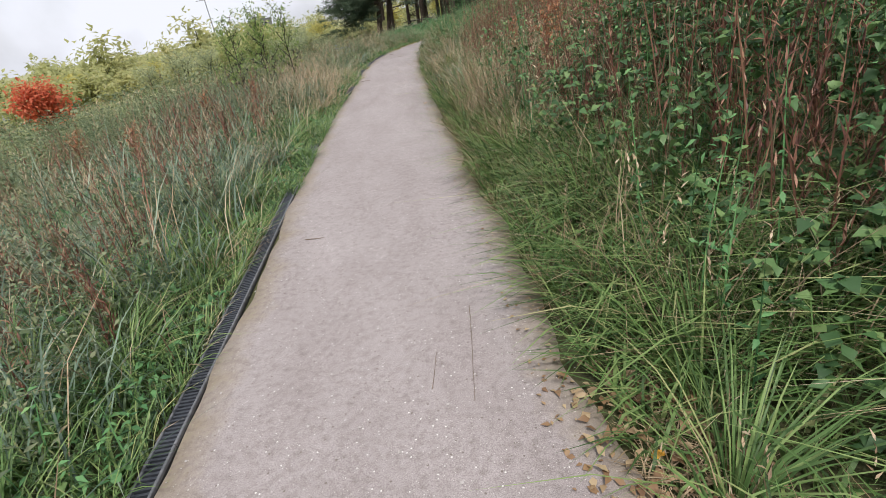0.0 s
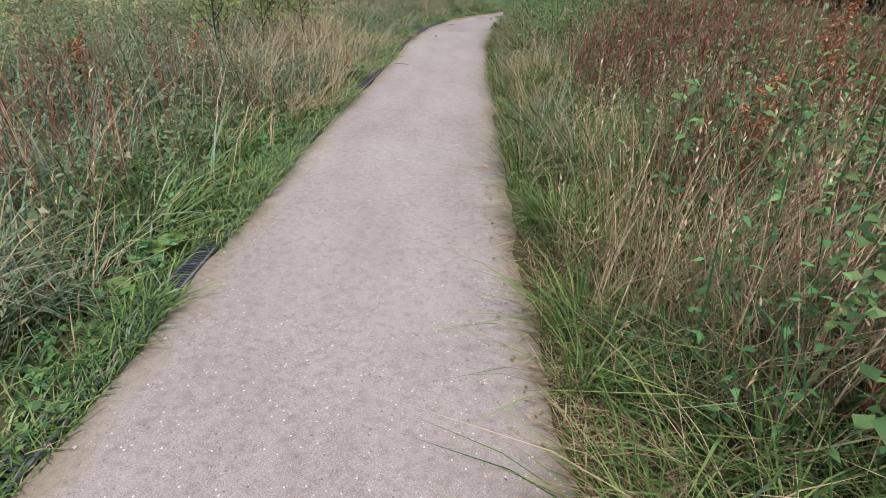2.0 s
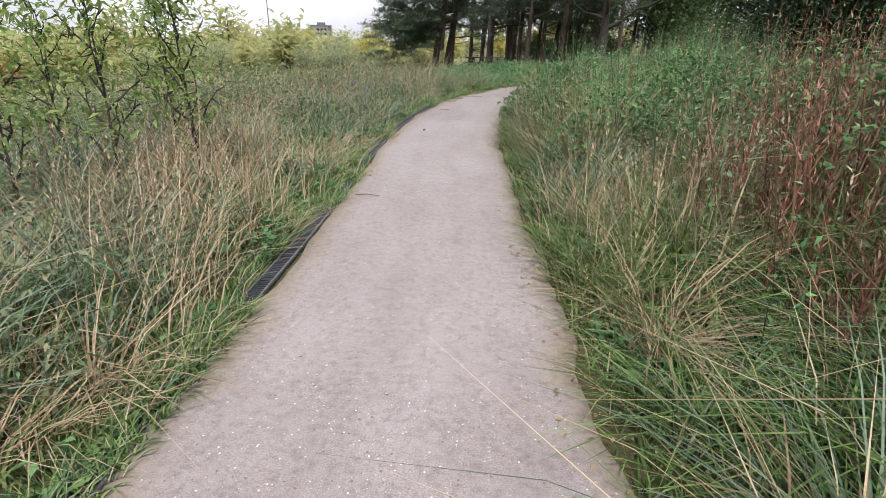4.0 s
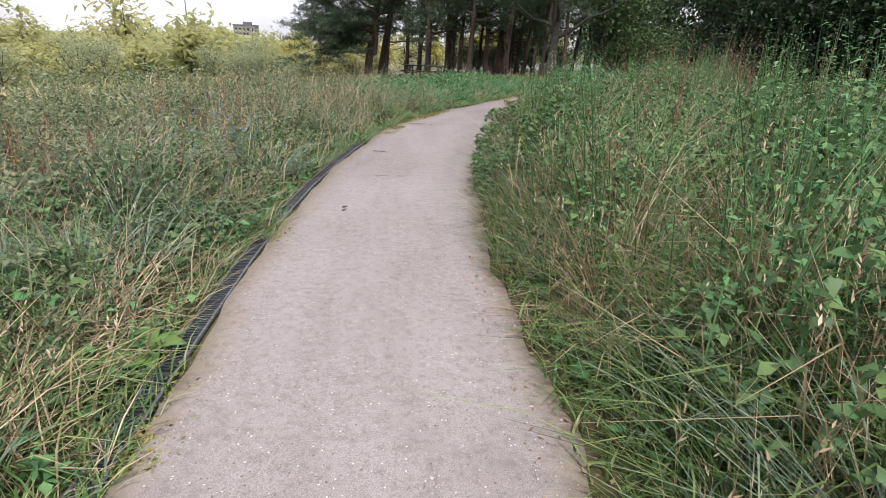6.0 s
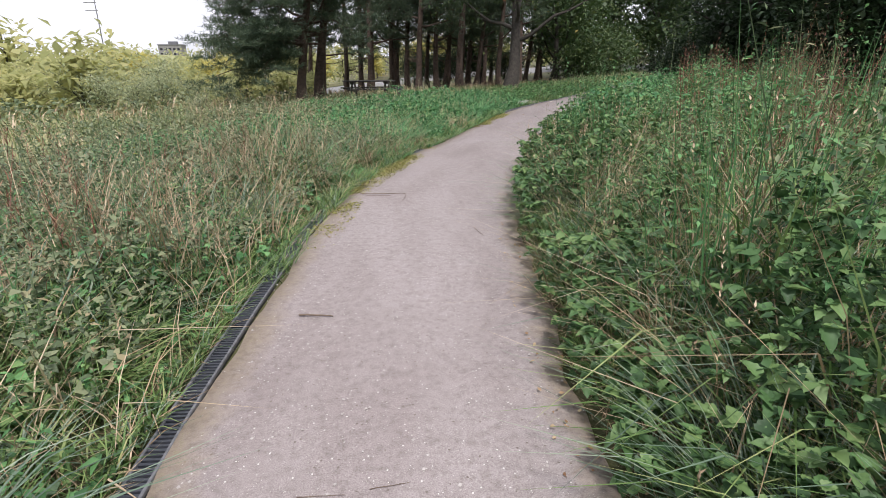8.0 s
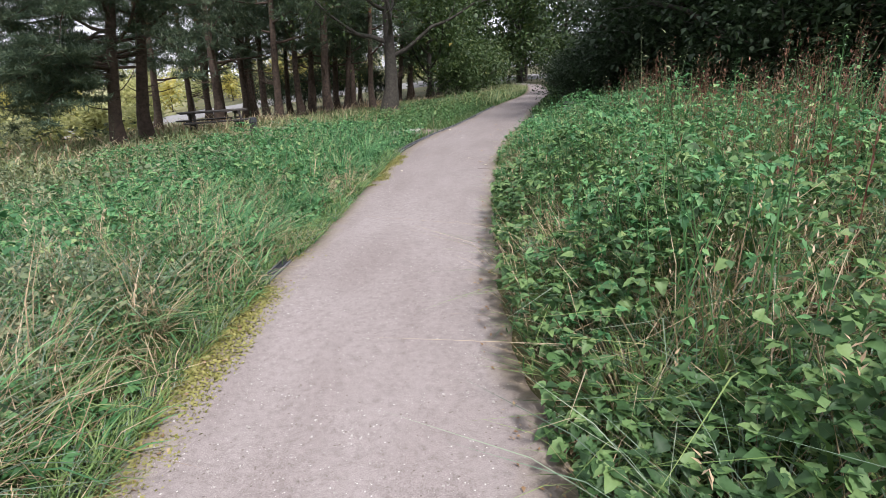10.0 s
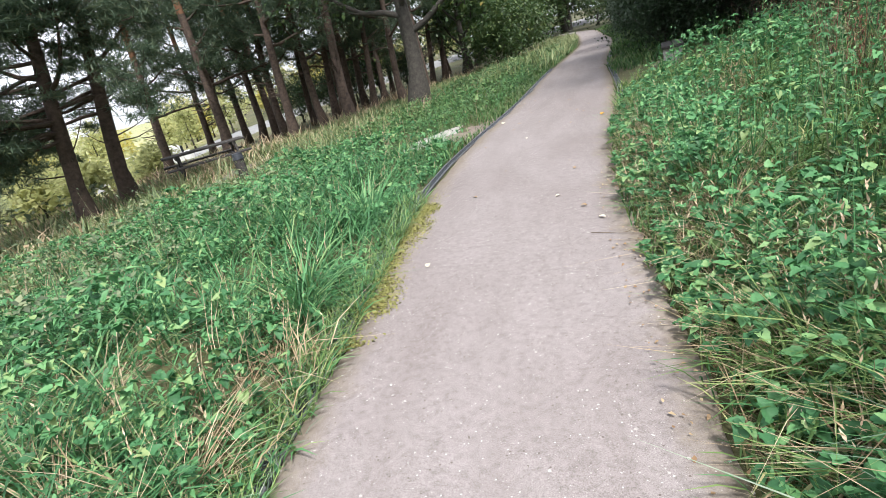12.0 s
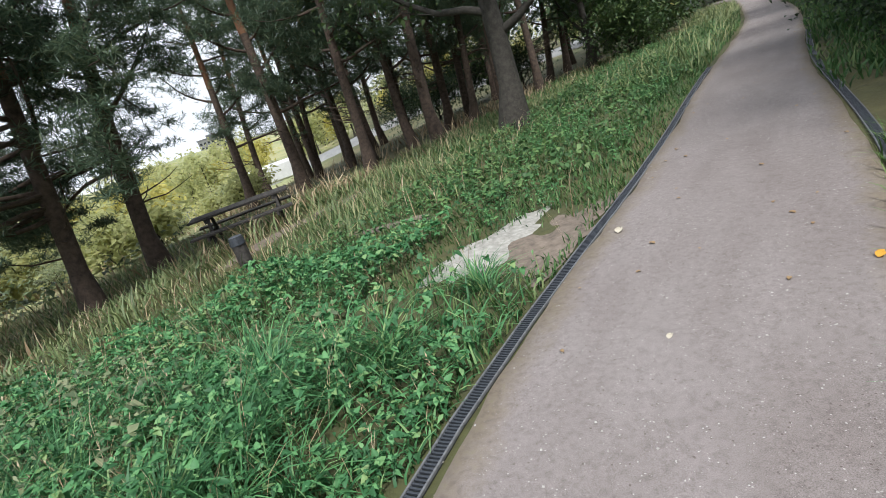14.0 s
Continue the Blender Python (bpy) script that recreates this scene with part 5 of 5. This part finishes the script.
RUST = leaf_material("rust_seeds", [(0.0, (0.32, 0.12, 0.05)), (1.0, (0.55, 0.27, 0.14))], through=0.2)
for x, y, h in ((2.34, 5.5, 1.1), (2.5, 5.75, 1.15), (2.2, 6.9, 1.0), (-3.9, 7.1, 0.75), (-2.4, 5.9, 0.7), (-2.1, 9.6, 0.75), (2.8, 7.6, 1.2), (-2.6, 8.6, 0.75)):
    dead_dock(x, y, h)


# twigs, fallen leaves and stones on the path
def twig(pts, radius, label):
    p = np.array([(x, y, 0.016 + radius) for x, y in pts])
    p[1:-1, 2] += 0.006
    fine = np.stack([np.interp(np.linspace(0, len(p) - 1, 4 * len(p)), np.arange(len(p)), p[:, i]) for i in range(3)], -1)
    fine[:, :2] += rng.normal(0, radius * 0.6, (len(fine), 2))
    tagged(new("twig", mesh_from("twig", *tube(fine, radius * np.linspace(1, 0.5, len(fine)), 6), [STICK])), label, "twig", "twigs on the path")


twig([(-0.02, 21.95), (0.2, 21.9), (0.46, 21.88), (0.44, 21.7), (0.4, 21.6)], 0.0035, "thin bent twig lying on the gravel")
twig([(0.05, 21.86), (0.3, 21.83)], 0.0025, "thin twig lying on the gravel")
twig([(-0.6, 12.77), (-0.5, 12.78), (-0.38, 12.76)], 0.006, "dark curved twig at the gravel edge")
twig([(-0.24, 17.8), (-0.08, 17.79)], 0.0018, "thin straight twig on the gravel")
twig([(0.0, 17.8), (0.14, 17.81)], 0.0018, "thin straight twig on the gravel")
twig([(-0.37, 19.16), (-0.28, 19.13), (-0.17, 19.11)], 0.006, "dark short twig on the gravel")
twig([(1.2, 2.12), (1.19, 1.8), (1.17, 1.39)], 0.0018, "long straw stalk lying on the gravel")
twig([(1.0, 1.5), (1.02, 1.75)], 0.002, "thin straw stalk on the gravel")
twig([(0.94, 20.6), (0.97, 20.4)], 0.0025, "thin twig lying on the gravel")
twig([(1.19, 20.2), (1.35, 20.1)], 0.003, "brown twig at the gravel edge")
twig([(4.2, 27.75), (4.35, 27.55), (4.5, 27.6)], 0.0025, "bent pale twig on the gravel")
twig([(3.05, 24.85), (3.16, 24.98)], 0.006, "pale twig at the gravel edge")
twig([(-0.4, 16.46), (-0.37, 16.5)], 0.006, "small dark scrap of bark on the gravel")
twig([(-0.41, 16.56), (-0.37, 16.58)], 0.007, "small dark scrap of bark on the gravel")
twig([(0.05, 3.4), (0.2, 3.38)], 0.004, "thin twig at the drain")


def fallen_leaf(x, y, size, label, mat=None):
    az = rng.uniform(0, 6.28)
    n = 7
    v = []
    for r in range(n):
        u = r / (n - 1)
        wide = size * 0.36 * math.sin(math.pi * (0.06 + 0.9 * u)) * (1 + 0.25 * math.sin(9 * u))
        for s in (-1, 0, 1):
            px, py_ = size * (u - 0.5), s * wide
            v.append((x + px * math.cos(az) - py_ * math.sin(az), y + px * math.sin(az) + py_ * math.cos(az), 0.02 + 0.2 * size * s * s * u + 0.12 * size * math.sin(4 * u)))
    i = np.arange(n - 1)[:, None] * 3 + np.arange(2)[None]
    f = np.stack([i, i + 1, i + 4, i + 3], -1).reshape(-1, 4)
    tagged(new("fallen_leaf", mesh_from("fallen_leaf", v, f, [mat or LITTER])), label, "leaf", "fallen leaves on the path")


PALE = leaf_material("pale_leaf", [(0.0, (0.5, 0.44, 0.34)), (1.0, (0.68, 0.62, 0.52))], through=0.15)
ORANGE = leaf_material("orange_leaf", [(0.0, (0.7, 0.32, 0.04)), (1.0, (0.8, 0.45, 0.06))], through=0.2)
for x, y, s, m in ((4.5, 28.71, 0.05, PALE), (4.49, 28.29, 0.05, None), (4.43, 27.95, 0.05, PALE), (3.1, 28.18, 0.06, PALE), (5.98, 33.02, 0.1, PALE), (5.56, 31.35, 0.05, PALE), (6.84, 31.45, 0.08, ORANGE), (1.75, 1.0, 0.05, ORANGE), (0.95, 8.4, 0.04, ORANGE)):
    fallen_leaf(x, y, s, "curled pale fallen leaf on the gravel" if m is PALE else "small orange fallen leaf on the gravel" if m is ORANGE else "curled brown fallen leaf on the gravel", m)
for k in range(46):
    y = rng.uniform(29, 41)
    off = rng.uniform(-0.85, 0.85) * float(half(y))
    fallen_leaf(float(place_beside(y, off)), y, rng.uniform(0.02, 0.05), "curled brown fallen leaf on the gravel")
g = Heap()
for y0, y1, n, side in ((0.3, 1.6, 260, R), (-1, 29, 2600, R), (20, 26, 200, L)):
    b, dd = strip(n, y0, y1, -0.22, 0.3, side)
    s = rng.uniform(0.012, 0.032, len(b)) * (1.6 if y1 < 2 else 1.0)
    b[:, 2] += 0.02
    g.add(*leaves(b, s, s * 0.3, rng.uniform(0, 6.28, len(b)), rng.normal(0, 0.25, len(b))))
b, dd = strip(230, 0.35, 1.5, -0.12, 0.4, R)
b[:, 2] += 0.025
s = rng.uniform(0.035, 0.075, len(b))
g.add(*leaves(b, s, s * 0.3, rng.uniform(0, 6.28, len(b)), rng.normal(0.1, 0.3, len(b))))
stuff("leaf_litter", g, [LITTER], "dry brown leaf litter along the path edge", "leaf litter")

# loose stones on the gravel
n = 8000
y = rng.uniform(-2, 40, n)
d = rng.uniform(-0.98, 0.98, n) * half(y)
at = np.stack([place_beside(y, d), y, 0.012 * (1 - (d / half(y)) ** 2) + 0.006 + np.zeros(n)], -1)
s = 0.0035 + 0.0075 * rng.uniform(0, 1, n) ** 4
az = rng.uniform(0, 6.28, n)
ca, sa = np.cos(az), np.sin(az)
corners = [(1, 0.1, 0), (0.1, 0.8, 0), (-0.9, 0.1, 0), (-0.1, -0.8, 0), (0.1, 0.1, 0.7)]
v = np.stack([at + np.stack([s * (ca * a - sa * b_), s * (sa * a + ca * b_), s * c_], -1) for a, b_, c_ in corners], 1).reshape(-1, 3)
i = np.arange(n)[:, None] * 5
g = Heap()
g.add(v, np.concatenate([i + [0, 1, 4], i + [1, 2, 4], i + [2, 3, 4], i + [3, 0, 4]]))
stuff("loose_chippings", g, [STONE], "loose pale stone chippings on the gravel path", "gravel")

# moss along the shaded left margin
g = Heap()
for y0, y1, n in ((13.5, 18.0, 11000), (20.3, 24.9, 21000), (27.4, 31.4, 21000)):
    b, dd = strip(n, y0, y1, -0.3 if y0 > 19 else -0.2, 0.02, L, 0.55)
    b[:, 2] = 0.006
    keep_m = clumped(b, 0.35, 0.72, 2.0)
    b = b[keep_m]
    s = rng.uniform(0.01, 0.025, len(b))
    g.add(*leaves(b, s, s * 0.4, rng.uniform(0, 6.28, len(b)), rng.normal(0.35, 0.3, len(b)), True))
stuff("moss", g, [MOSS], "yellow-green moss creeping over the gravel margin", "moss")
